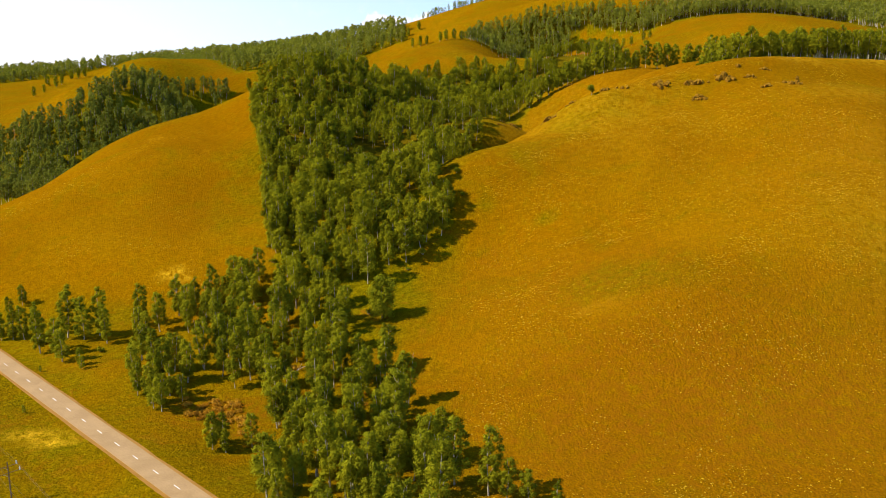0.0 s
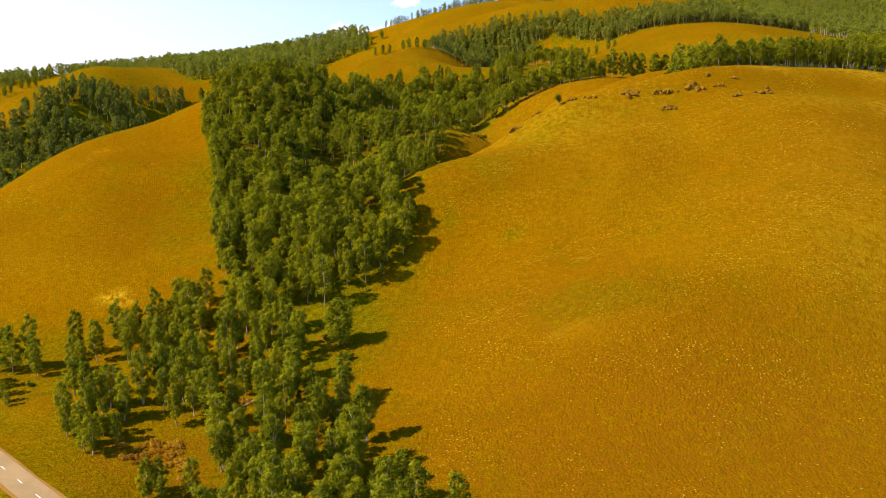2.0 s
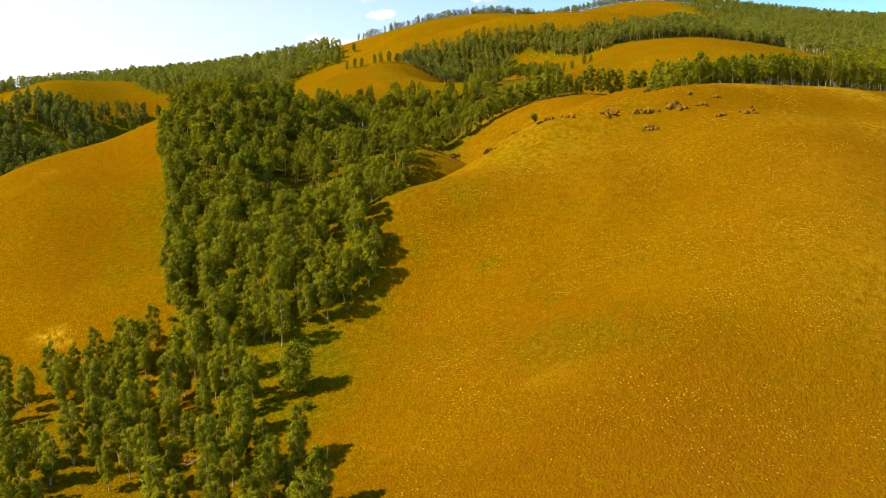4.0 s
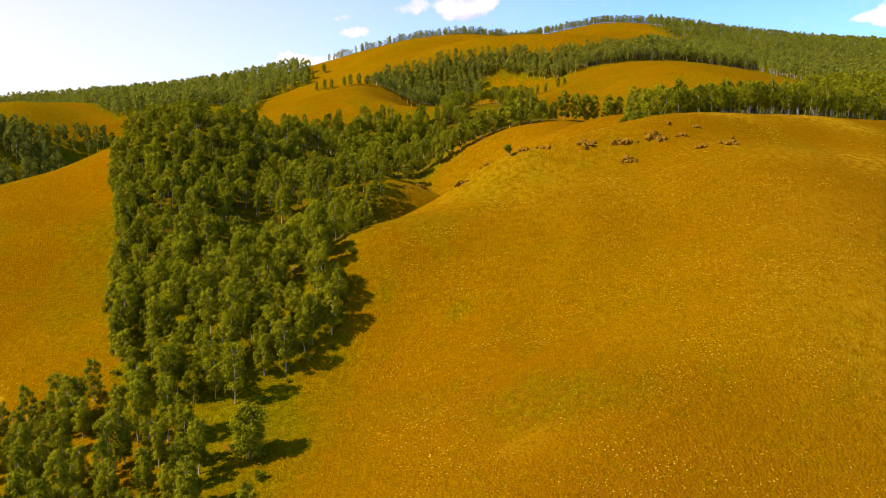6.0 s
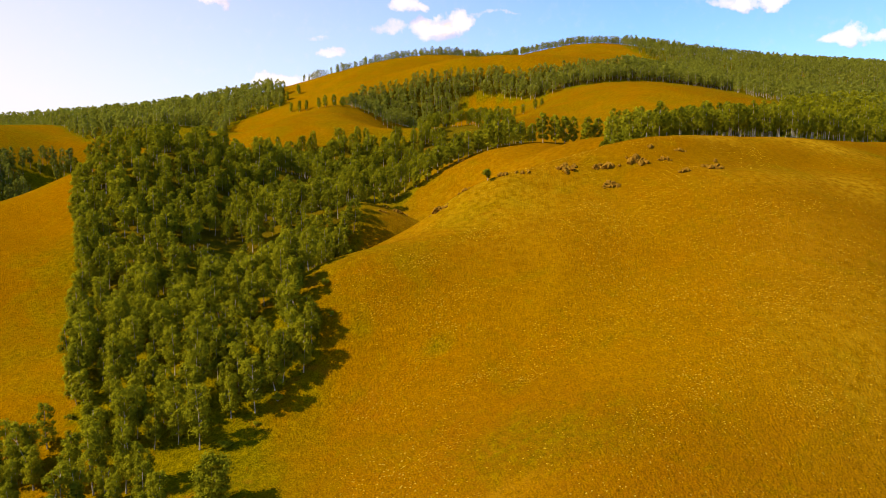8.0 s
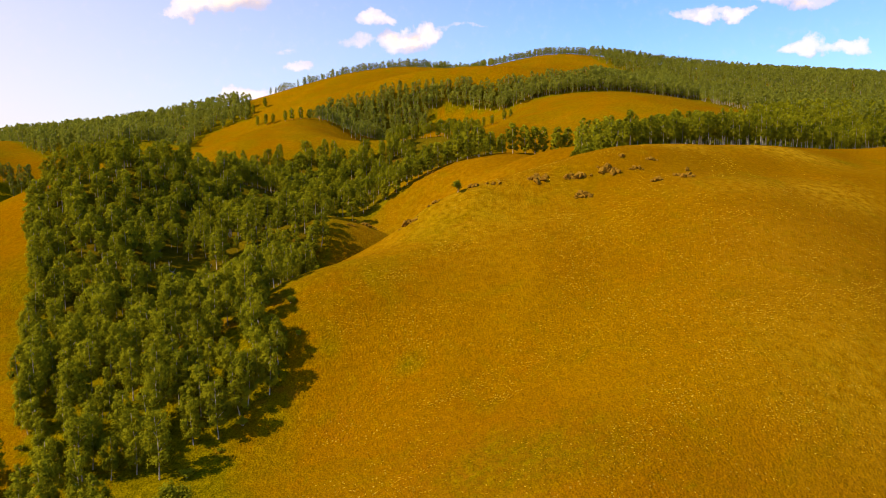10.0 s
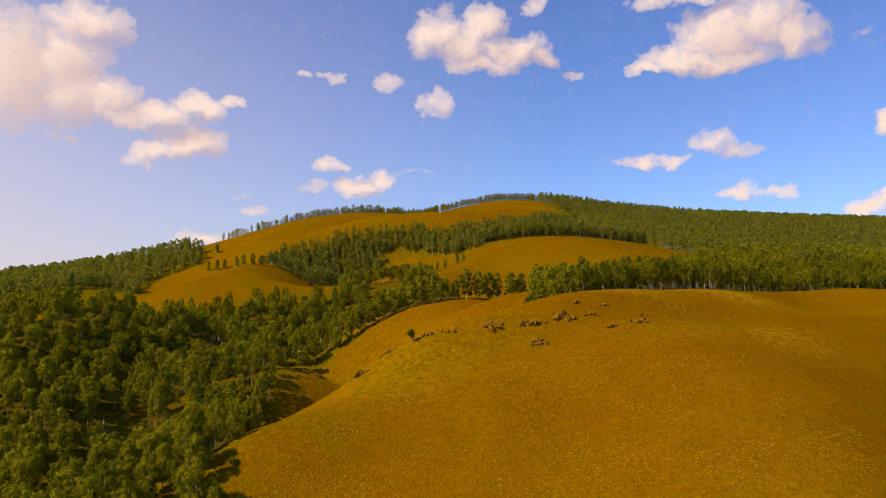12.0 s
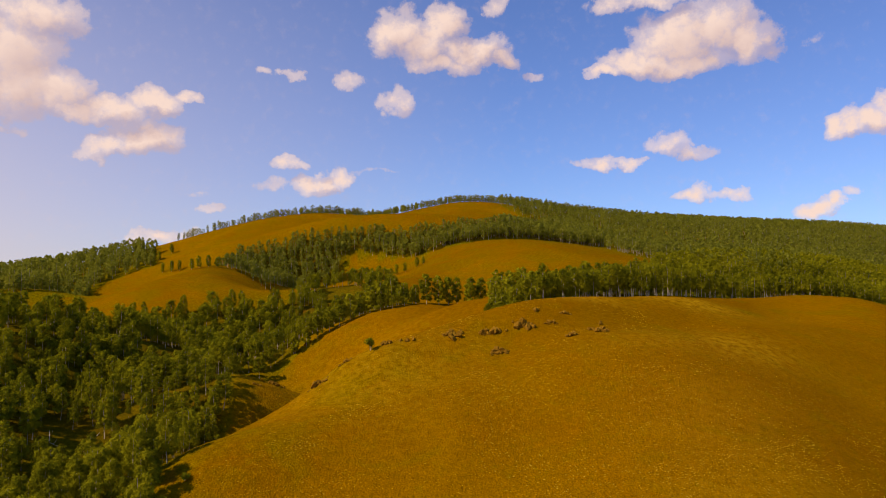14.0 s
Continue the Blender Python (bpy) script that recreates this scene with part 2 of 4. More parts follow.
def stone():
    m, t, bsdf = material("lichened_rock", 0.95, 0.02)
    place = node(t, "ShaderNodeNewGeometry").outputs["Position"]
    grain = noise_at(t, place, 1.6, 6, 0.65)
    lichen = noise_at(t, place, 0.9, 4, 0.6, 0.8)
    colour = ramp(t, grain, (0.3, (0.12, 0.058, 0.004)), (0.7, (0.33, 0.170, 0.014)))
    colour = blend(t, ramp(t, lichen, (0.55, 0.0), (0.7, 0.7)), colour, (0.32, 0.20, 0.012))
    t.links.new(colour, bsdf.inputs["Base Color"])
    bump(t, bsdf, grain, 0.8, 0.3)
    return m


def road_surface(name, tone, edge):
    m, t, bsdf = material(name, 0.85, 0.2)
    place = node(t, "ShaderNodeNewGeometry").outputs["Position"]
    wear = noise_at(t, place, 0.16, 5, 0.6, 0.5)
    grit = noise_at(t, place, 2.6, 3, 0.7)
    colour = blend(t, ramp(t, wear, (0.35, 0.0), (0.65, 1.0)), tone, edge)
    colour = blend(t, 1.0, colour, ramp(t, grit, (0.3, 0.86), (0.7, 1.12)), "MULTIPLY")
    t.links.new(colour, bsdf.inputs["Base Color"])
    bump(t, bsdf, grit, 0.3, 0.03)
    return m


def plain(name, colour, roughness=0.8, metal=0.0):
    m, t, bsdf = material(name, roughness, 0.3)
    place = node(t, "ShaderNodeNewGeometry").outputs["Position"]
    grain = noise_at(t, place, 3.0, 4, 0.6)
    t.links.new(blend(t, 1.0, colour, ramp(t, grain, (0.3, 0.75), (0.7, 1.2)), "MULTIPLY"), bsdf.inputs["Base Color"])
    bsdf.inputs["Metallic"].default_value = metal
    return m


GRASS = dry_grass()
LEAF = foliage("birch_leaves", (0.120, 0.131, 0.006), (0.320, 0.303, 0.010))
# far woods: distance haze is put into the leaf colour, bluer and less contrasted
LEAF_HAZED = foliage("hazed_birch_leaves", (0.130, 0.146, 0.018), (0.296, 0.300, 0.028))
LEAF_DARK = foliage("shaded_forest_leaves", (0.050, 0.072, 0.030), (0.100, 0.125, 0.045))
TUFT = foliage("dry_tufts", (0.22, 0.090, 0.0005), (0.38, 0.185, 0.003))
UMBEL = foliage("pale_umbels", (0.48, 0.29, 0.010), (0.66, 0.43, 0.025))
RUSTY = foliage("rusty_leaves", (0.30, 0.125, 0.008), (0.60, 0.33, 0.025))
BIRCH = bark("birch_bark", (0.46, 0.39, 0.27), (0.10, 0.082, 0.05))
ROCK = stone()
ASPHALT = road_surface("worn_asphalt", (0.35, 0.220, 0.090), (0.42, 0.268, 0.115))
GRAVEL = road_surface("gravel_verge", (0.36, 0.170, 0.025), (0.28, 0.135, 0.015))
PAINT = plain("road_paint", (0.80, 0.76, 0.68), 0.6)
TIMBER = plain("grey_timber", (0.15, 0.085, 0.04))
PALE_METAL = plain("galvanised_metal", (0.55, 0.52, 0.46), 0.5, 0.6)
CABLE = plain("cable", (0.16, 0.11, 0.06), 0.7)

# ---------------------------------------------------------------- the lie of the land
# Each hill or hollow: middle x, y; half widths; turn in radians; height; steepness of its flanks.
# The bald hill with the outcrops
MAIN_HILL = (
    (275, 415, 42, 32, 0.00, 13.5, 1.00),
    (164, 491, 111, 143, 0.27, 62.0, 0.90),
    (385, 460, 46, 51, -0.23, 36.8, 0.89),
    (147, 464, 39, 138, -1.40, 34.5, 2.21),
    (138, 401, 81, 36, -0.41, 11.2, 0.87),
    (269, 469, 39, 36, 0.30, -1.6, 1.10),
    (324, 412, 80, 36, 0.00, 14.7, 1.00),
    (375, 340, 95, 45, 0.00, 22.0, 1.00),
    (169, 468, 65, 36, 0.20, -20.2, 1.00),
)
# Its shoulder, brow and gullies
SHOULDER = (
    (95, 325, 116, 72, 0.31, 25.0, 2.20),
    (82, 530, 44, 66, -0.90, 12.3, 1.68),
    (27, 315, 46, 97, -0.48, -17.5, 0.84),
    (49, 432, 159, 44, 0.47, -5.1, 1.29),
    (56, 370, 44, 48, -0.11, 9.9, 2.20),
    (58, 438, 58, 14, 0.30, -15.0, 1.10),
    (89, 476, 37, 36, 0.15, -24.4, 1.10),
    (112, 552, 45, 20, 0.00, 3.0, 1.00),
    (68, 402, 17, 14, 0.00, 5.8, 1.00),
)
# The bald hill across the ravine, and the ravine
WEST_HILL = (
    (-92, 511, 66, 107, 1.31, 49.3, 1.11),
    (-194, 463, 60, 54, -0.56, 51.2, 0.95),
    (11, 466, 56, 66, -0.44, -36.4, 2.17),
    (-240, 539, 70, 105, 0.34, -43.8, 0.96),
    (-53, 523, 59, 141, 0.48, 19.2, 2.13),
    (-114, 369, 121, 46, 0.01, 21.7, 2.23),
)
# The bald knolls and saddles behind
KNOLLS = (
    (24, 735, 106, 81, -0.05, 60.2, 1.74),
    (266, 790, 97, 119, -0.83, 63.0, 1.04),
    (-243, 858, 121, 62, -0.09, 52.9, 1.92),
    (-302, 695, 52, 83, 0.24, 60.8, 1.28),
    (463, 600, 158, 133, -0.14, 62.0, 0.91),
    (163, 784, 26, 108, -0.44, -5.0, 2.03),
    (609, 847, 208, 198, -0.05, 54.7, 1.12),
    (61, 679, 42, 70, 0.00, -13.6, 1.00),
    (166, 722, 65, 38, 0.00, -14.8, 1.00),
    (101, 787, 105, 22, 0.00, -10.0, 1.00),
    (-334, 761, 61, 60, 0.00, -2.5, 1.00),
    (20, 837, 39, 70, 0.00, 22.5, 1.00),
    (89, 767, 43, 42, 0.00, -29.7, 1.00),
    (-215, 850, 42, 60, 0.00, -10.0, 1.00),
)
# The hilltops and ridges of the skyline
FAR_HILLS = (
    (-216, 1218, 318, 128, -0.23, 35.9, 1.23),
    (158, 1163, 225, 170, 0.48, 91.9, 0.86),
    (422, 1332, 169, 115, -0.35, 81.1, 0.85),
    (1047, 1287, 467, 277, 0.25, 123.0, 1.25),
    (196, 967, 131, 40, -0.07, 54.0, 1.15),
    (-569, 1153, 248, 209, -0.20, -3.0, 0.86),
    (1750, 2050, 620, 260, -0.35, 214.0, 1.00),
    (-409, 1001, 76, 65, 0.00, 12.7, 1.00),
    (84, 1111, 83, 81, 0.00, 9.0, 1.00),
    (139, 915, 49, 28, 0.00, -20.1, 1.00),
)
HILLS = MAIN_HILL + SHOULDER + WEST_HILL + KNOLLS + FAR_HILLS
RISE, RISE_FROM, RISE_SOFT = 0.1068, 280.6, 61.9


def lattice(ix, iy, seed):
    h = np.sin(ix * 127.1 + iy * 311.7 + seed * 74.7) * 43758.5453
    return h - np.floor(h)


def ripple(x, y, size, seed, octaves=3):
    """Smooth value noise from -1 to 1."""
    total, gain = np.zeros_like(x), 1.0
    for k in range(octaves):
        u, v = x / size, y / size
        iu, iv = np.floor(u), np.floor(v)
        fu, fv = u - iu, v - iv
        fu, fv = fu * fu * (3 - 2 * fu), fv * fv * (3 - 2 * fv)
        a, b = lattice(iu, iv, seed + k), lattice(iu + 1, iv, seed + k)
        c, d = lattice(iu, iv + 1, seed + k), lattice(iu + 1, iv + 1, seed + k)
        total += gain * (2 * (a + (b - a) * fu + (c - a) * fv + (a - b - c + d) * fu * fv) - 1)
        size, gain = size / 2, gain / 2
    return total / 1.75


def land(x, y):
    """The ground's height at x, y."""
    x, y = np.asarray(x, float), np.asarray(y, float)
    z = RISE * RISE_SOFT * np.logaddexp(0, (np.minimum(y, 1500 + 0.1 * y) - RISE_FROM) / RISE_SOFT)
    z = z * (1 - 0.75 / (1 + np.exp(-(y - 1900) / 160)))
    for cx, cy, sx, sy, turn, high, steep in HILLS:
        c, s = math.cos(turn), math.sin(turn)
        u, v = (c * (x - cx) + s * (y - cy)) / sx, (c * (y - cy) - s * (x - cx)) / sy
        z = z + high * np.exp(-(0.5 * (u * u + v * v) + 1e-9) ** min(max(steep, 0.85), 2.2))
    slope = np.clip(z / 25, 0, 1)
    return z + slope * (0.9 * ripple(x, y, 55, 3) + 0.22 * ripple(x, y, 9, 11, 2))


def height(x, y):
    return float(land(np.array([x]), np.array([y]))[0])


def inside(x, y, ring):
    """Which of the points lie inside the ring of (x, y) corners."""
    hit = np.zeros(np.shape(x), bool)
    for (ax, ay), (bx, by) in zip(ring, ring[1:] + ring[:1]):
        if ay == by:
            continue
        hit ^= ((ay > y) != (by > y)) & (x < (bx - ax) * (y - ay) / (by - ay) + ax)
    return hit


# The woods in plan, as rings of corners.
RAVINE = [(-114, 468), (-98, 415), (-86, 375), (-74, 330), (-68, 305), (-50, 288), (-30, 292), (-16, 303), (-6, 312), (3, 319), (5, 328), (-4, 341), (-1, 356), (8, 380), (22, 440),
          (25, 500), (40, 558), (54, 610), (62, 650), (0, 650), (-50, 655), (-85, 640), (-95, 560), (-108, 500)]
GROVE = [(-74, 304), (-58, 294), (-42, 284), (-34, 266), (-28, 250), (-20, 238), (-12, 224), (-6, 206), (0, 190), (2, 170), (-2, 140), (-42, 150), (-44, 178),
         (-46, 196), (-50, 212), (-62, 227), (-78, 232), (-96, 232), (-104, 240), (-112, 268), (-102, 284)]
NECK = [(36, 520), (62, 548), (75, 570), (110, 580), (150, 580), (148, 640), (150, 690), (128, 696), (100, 694), (76, 675), (66, 655), (52, 632), (45, 600)]
NECK_TOP = [(18, 850), (24, 806), (40, 790), (62, 792), (78, 830), (88, 905), (60, 935), (30, 920)]
BAND = [(30, 925), (60, 925), (80, 830), (90, 850), (104, 905), (125, 908), (138, 914), (150, 927), (164, 929), (187, 919), (237, 888), (282, 886), (310, 892), (384, 905), (450, 897), (490, 1000), (520, 1128), (464, 1107), (400, 1010), (330, 930), (317, 919), (250, 918), (190, 938), (160, 948), (129, 955), (98, 955), (67, 952), (37, 952)]
BELT = [(146, 462), (165, 442), (186, 442), (254, 464), (294, 486), (340, 508), (395, 502), (440, 492), (520, 490), (620, 540), (700, 640), (560, 680), (420, 700), (330, 640), (240, 560), (165, 500)]
SLOPE = [(430, 577), (560, 680), (700, 640), (900, 760), (1250, 1000), (1300, 1250), (1000, 1380), (600, 1360), (520, 1335), (455, 1255), (470, 1130), (450, 900), (400, 780), (400, 700)]
RIDGE = [(-800, 1300), (-264, 1260), (-168, 1230), (-75, 1150), (-46, 1060), (-50, 1030), (-80, 1022), (-104, 1005), (-110, 930), (-133, 838), (-177, 825), (-214, 818), (-258, 885), (-330, 1010), (-400, 1130), (-526, 1240), (-555, 1190), (-606, 1172), (-650, 1161), (-800, 1150)]
HOLLOW = [(-317, 549), (-356, 626), (-332, 634), (-303, 632), (-300, 650), (-291, 689), (-284, 735), (-262, 762), (-245, 775), (-225, 782), (-205, 786), (-220, 764), (-235, 735), (-180, 640), (-190, 570), (-240, 515), (-300, 515)]
CREST = [(-30, 1168), (61, 1168), (154, 1172), (205, 1194), (265, 1240), (333, 1292), (394, 1306), (448, 1292), (500, 1276), (560, 1248), (600, 1286), (500, 1321), (394, 1338), (300, 1308), (200, 1236), (140, 1201), (60, 1186), (-30, 1180)]
FAR_RIDGE = [(1150, 1750), (1500, 1850), (1900, 2000), (2300, 2100), (2300, 2230), (1850, 2130), (1450, 1960), (1100, 1840)]


# The road runs straight along the valley floor.
ROAD_A, ROAD_B = Vector((-420.0, 509.1)), Vector((120.0, -6.5))
ROAD_ALONG = (ROAD_B - ROAD_A).normalized()
ROAD_ACROSS = Vector((ROAD_ALONG.y, -ROAD_ALONG.x))


def off_road(x, y):
    return (x - ROAD_A.x) * ROAD_ACROSS.x + (y - ROAD_A.y) * ROAD_ACROSS.y


def ground_height(x, y):
    """The land, graded flat for the road bed with a shallow bank beside it."""
    z = land(x, y)
    d = np.abs(off_road(np.asarray(x, float), np.asarray(y, float)))
    k = np.clip((d - 5.5) / 14, 0, 1)
    return np.where(np.asarray(y) < 420, z * k + ROAD_LEVEL * (1 - k) - 0.25 * np.exp(-((d - 8) / 2.0) ** 2), z)


ROAD_LEVEL = 0.6


def mesh_of(name, verts, faces, mat, smooth=False):
    """One mesh from arrays of corners and of faces with equally many corners each."""
    verts, faces = np.asarray(verts, np.float32), np.asarray(faces, np.int32)
    me = bpy.data.meshes.new(name)
    n, k = faces.shape
    me.vertices.add(len(verts))
    me.vertices.foreach_set("co", verts.ravel())
    me.loops.add(n * k)
    me.loops.foreach_set("vertex_index", faces.ravel())
    me.polygons.add(n)
    me.polygons.foreach_set("loop_start", np.arange(n, dtype=np.int32) * k)
    me.polygons.foreach_set("use_smooth", np.full(n, smooth))
    me.update(calc_edges=True)
    me.materials.append(mat)
    return me


def part(name, bm, mat, parent, label=""):
    """Links a bmesh as one mesh under a thing or a part."""
    me = bpy.data.meshes.new(name)
    bm.to_mesh(me)
    bm.free()
    me.materials.append(mat)
    ob = new(name, me)
    ob.parent = parent
    return tagged(ob, label)


def steps(low, fine_low, fine_high, high, step, growth):
    """Coordinates in even steps over the fine stretch, and in growing ones outside it."""
    mid = list(np.arange(fine_low, fine_high + step / 2, step))
    out, d = [], step
    while (out[-1] if out else mid[-1]) < high:
        d *= growth
        out.append((out[-1] if out else mid[-1]) + d)
    back, d = [], step
    while (back[-1] if back else mid[0]) > low:
        d *= growth
        back.append((back[-1] if back else mid[0]) - d)
    return np.array(back[::-1] + mid + out)


def make_ground():
    xs = steps(-4200, -330, 420, 4200, 3.0, 1.05)
    ys = steps(-2500, 120, 760, 4600, 3.0, 1.035)
    gx, gy = np.meshgrid(xs, ys)
    gz = ground_height(gx, gy)
    nx, ny = len(xs), len(ys)
    i = np.arange(ny - 1)[:, None] * nx + np.arange(nx - 1)[None]
    faces = np.stack([i, i + 1, i + 1 + nx, i + nx], -1).reshape(-1, 4)
    me = mesh_of("ground", np.stack([gx, gy, gz], -1).reshape(-1, 3), faces, GRASS, True)
    me.attributes.new("damp", "FLOAT", "POINT").data.foreach_set("value", dampness(gx, gy).ravel().astype(np.float32))
    me.attributes.new("straw", "FLOAT", "POINT").data.foreach_set("value", spots_of(gx, gy, STRAW).ravel().astype(np.float32))
    me.attributes.new("rust", "FLOAT", "POINT").data.foreach_set("value", spots_of(gx, gy, RUST).ravel().astype(np.float32))
    # darker floor well inside the woods: litter and tree shade in one mask
    shaded_litter = np.zeros_like(gx)
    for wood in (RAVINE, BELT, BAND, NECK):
        shaded_litter = np.where(inside(gx, gy, wood) & inside(gx + 5, gy, wood) & inside(gx - 5, gy - 6, wood) & (gy > 385), 0.7, shaded_litter)
    me.attributes.new("shaded_litter", "FLOAT", "POINT").data.foreach_set("value", shaded_litter.ravel().astype(np.float32))
    tagged(new("ground", me), "rolling ochre steppe meadow with greener hollows", "meadow", kind="structure")


def dampness(x, y):
    """Greener grass on the valley floor and in the hollows, as shares from 0 to 1."""
    z = land(x, y)
    valley = 1 / (1 + np.exp((z - 12 + 5 * ripple(x, y, 60, 21)) / 3.5))
    gully = np.zeros_like(z)
    for cx, cy, sx, sy, share in DAMP:
        gully = np.maximum(gully, share * np.exp(-0.5 * (((x - cx) / sx) ** 2 + ((y - cy) / sy) ** 2)))
    valley = valley / (1 + np.exp((x - 12 + 14 * ripple(x, y, 45, 23)) / 9))
    for wood in (RAVINE, NECK, BAND, BELT, SLOPE, RIDGE, HOLLOW):
        gully = np.where(inside(x, y, wood), np.maximum(gully, 0.9), gully)
    distant = 0.40 / (1 + np.exp(-(y - 590) / 45))
    return np.clip(np.maximum(np.maximum(0.62 * valley, gully), distant), 0, 1)


def spots_of(x, y, marks):
    out = np.zeros_like(x)
    for cx, cy, sx, sy, share in marks:
        out = np.maximum(out, share * np.exp(-0.5 * (((x - cx) / sx) ** 2 + ((y - cy) / sy) ** 2)))
    return out


# Bleached straw and rusty herb patches: middle x, y, half widths, share.
# The broad spots only make hill faces paler (STRAW), or redder and darker (RUST).
STRAW = ((168, 265, 24, 40, 0.24), (185, 320, 22, 36, 0.2), (200, 380, 30, 14, 0.24), (75, 395, 36, 32, 0.22), (72, 480, 45, 45, 0.22), (-112, 312, 3.2, 1.8, 1.3), (-107, 310, 2.5, 1.5, 0.9), (-112, 197, 5, 2.0, 1.1), (-105, 193, 4, 1.8, 1.2), (49, 245, 4, 1.6, 0.32), (56, 248, 3.5, 1.3, 0.26), (-163, 447, 3.5, 1.6, 0.4), (255, 445, 22, 8, 0.6), (235, 380, 20, 14, 0.4), (190, 430, 16, 5, 0.4))
RUST = ((75, 200, 62, 36, 0.85), (50, 262, 34, 22, 0.45), (190, 330, 40, 30, 0.4), (-67, 216, 11, 6, 1.3), (-56, 206, 4, 6, 1.0), (-74, 207, 4, 2, 0.9), (-25, 222, 4, 5, 0.8), (-52, 197, 5, 4, 0.8), (-120, 246, 12, 4, 0.5), (-125, 205, 14, 6, 0.5),
        # (55, 441) and (40, 425) only make the gully redder and a little darker
        (20, 300, 4, 7, 0.6), (55, 441, 28, 5, 0.6), (40, 425, 14, 8, 0.5), (-8, 235, 3, 8, 0.6), (-100, 180, 14, 6, 0.4))


# Damp hollows: middle x, y, half widths, share of green.
DAMP = (
    (43, 315, 6, 4, 0.5), (62, 288, 6, 4, 0.45), (149, 312, 7, 4, 0.45), (105, 392, 8, 5, 0.5), (15, 346, 4, 7, 0.5), (15, 306, 4, 4, 0.55), (290, 452, 14, 8, 0.55),
    (-330, 790, 140, 110, 0.55), (-560, 1080, 120, 120, 0.45), (35, 350, 14, 30, 0.35), (100, 300, 26, 14, 0.34), (150, 350, 30, 12, 0.3),
    (-28, 285, 22, 45, 0.9), (-40, 400, 55, 80, 0.9), (-10, 520, 50, 80, 0.9), (60, 620, 60, 60, 0.8),
    (120, 740, 60, 45, 0.75), (190, 860, 80, 40, 0.7), (-190, 620, 60, 120, 0.8), (-140, 850, 90, 60, 0.8),
    (300, 560, 120, 60, 0.6), (420, 800, 160, 90, 0.6), (66, 260, 26, 14, 0.62), (-150, 720, 60, 80, 0.7),
    (250, 470, 40, 14, 0.45), (72, 392, 34, 34, 0.42), (120, 400, 40, 22, 0.38), (0, 308, 10, 20, 0.65), (18, 330, 6, 9, 0.5), (-15, 270, 8, 25, 0.6),
)
make_ground()


def make_road():
    length, half = (ROAD_B - ROAD_A).length, 3.95
    along, across = ROAD_ALONG.to_3d(), ROAD_ACROSS.to_3d()
    start = ROAD_A.to_3d()

    def strip(name, near, far, level, mat, first=0.0, last=None, ragged=0.0, step=6.0):
        last = length if last is None else last
        n = max(1, int((last - first) / step))
        s = np.linspace(first, last, n + 1)
        wob = ragged * ripple(s, s * 0, 14, 5)
        wob2 = ragged * ripple(s, s * 0 + 90, 14, 8)
        a = np.array(start)[None] + s[:, None] * np.array(along) + (near - wob)[:, None] * np.array(across) if ragged else np.array(start)[None] + s[:, None] * np.array(along) + near * np.array(across)
        b = np.array(start)[None] + s[:, None] * np.array(along) + (far + wob2)[:, None] * np.array(across) if ragged else np.array(start)[None] + s[:, None] * np.array(along) + far * np.array(across)
        top = np.stack([a, b], 1)
        top[:, :, 2] = ROAD_LEVEL + level
        low = top.copy()
        low[:, :, 2] -= 0.5
        v = np.concatenate([top, low], 1).reshape(-1, 3)       # four corners for each step
        i = np.arange(n) * 4
        f = np.concatenate([np.stack([i, i + 1, i + 5, i + 4], 1), np.stack([i, i + 4, i + 6, i + 2], 1), np.stack([i + 1, i + 3, i + 7, i + 5], 1)])
        return mesh_of(name, v, f, mat)

    tagged(new("road_verge", strip("road_verge", -half - 0.25, half + 0.25, 0.05, GRAVEL, ragged=0.45)), "ochre gravel verge of a country road", "road verge", kind="structure")
    road = tagged(new("road", strip("road", -half + 0.6, half - 0.6, 0.13, ASPHALT, ragged=0.08)), "sun-bleached asphalt country road with dashed centre line", "road", kind="structure")
    dash = None
    for k in range(int(length / 10.86)):
        s = ROAD_PHASE + 10.86 * k
        if dash is None:
            dash = strip("lane_dash", -0.11, 0.11, 0.138, PAINT, s, s + 2.9, step=4)
            first = s
        ob = new("lane_dash", dash)
        ob.location = along * (s - first)
        ob.parent = road


ROAD_PHASE = 3.47
make_road()

# ---------------------------------------------------------------- trees
def leaf_cloud(rng, clumps, leaves, size):
    """Small leaf sprays, a triangle each, scattered over the clumps (x, y, z, radius) of a crown."""
    clumps = np.asarray(clumps)
    share = clumps[:, 3] ** 2
    core = np.arange(leaves) < 0.14 * leaves        # large sprays deep inside make the crown dense
    pick = rng.choice(len(clumps), leaves, p=share / share.sum())
    way = rng.normal(size=(leaves, 3))
    way /= np.linalg.norm(way, axis=1)[:, None]
    way[:, 2] = np.where(way[:, 2] < -0.5, -way[:, 2], way[:, 2])
    r = clumps[pick, 3] * np.where(core, rng.uniform(0.1, 0.5, leaves), rng.uniform(0.62, 1.06, leaves))
    mid = clumps[pick, :3] + way * r[:, None]
    out = way + 0.26 * rng.normal(size=(leaves, 3))
    out /= np.linalg.norm(out, axis=1)[:, None]
    a = np.cross(out, rng.normal(size=(leaves, 3)))
    a /= np.linalg.norm(a, axis=1)[:, None]
    b = np.cross(out, a)
    s = (size * np.where(core, 2.0, rng.uniform(0.55, 1.25, leaves)))[:, None]
    verts = np.stack([mid + a * s, mid - a * s * 0.5 + b * s * 0.8, mid - a * s * 0.5 - b * s * 0.8], 1).reshape(-1, 3)
    faces = np.arange(leaves * 3).reshape(-1, 3)
    return verts, faces


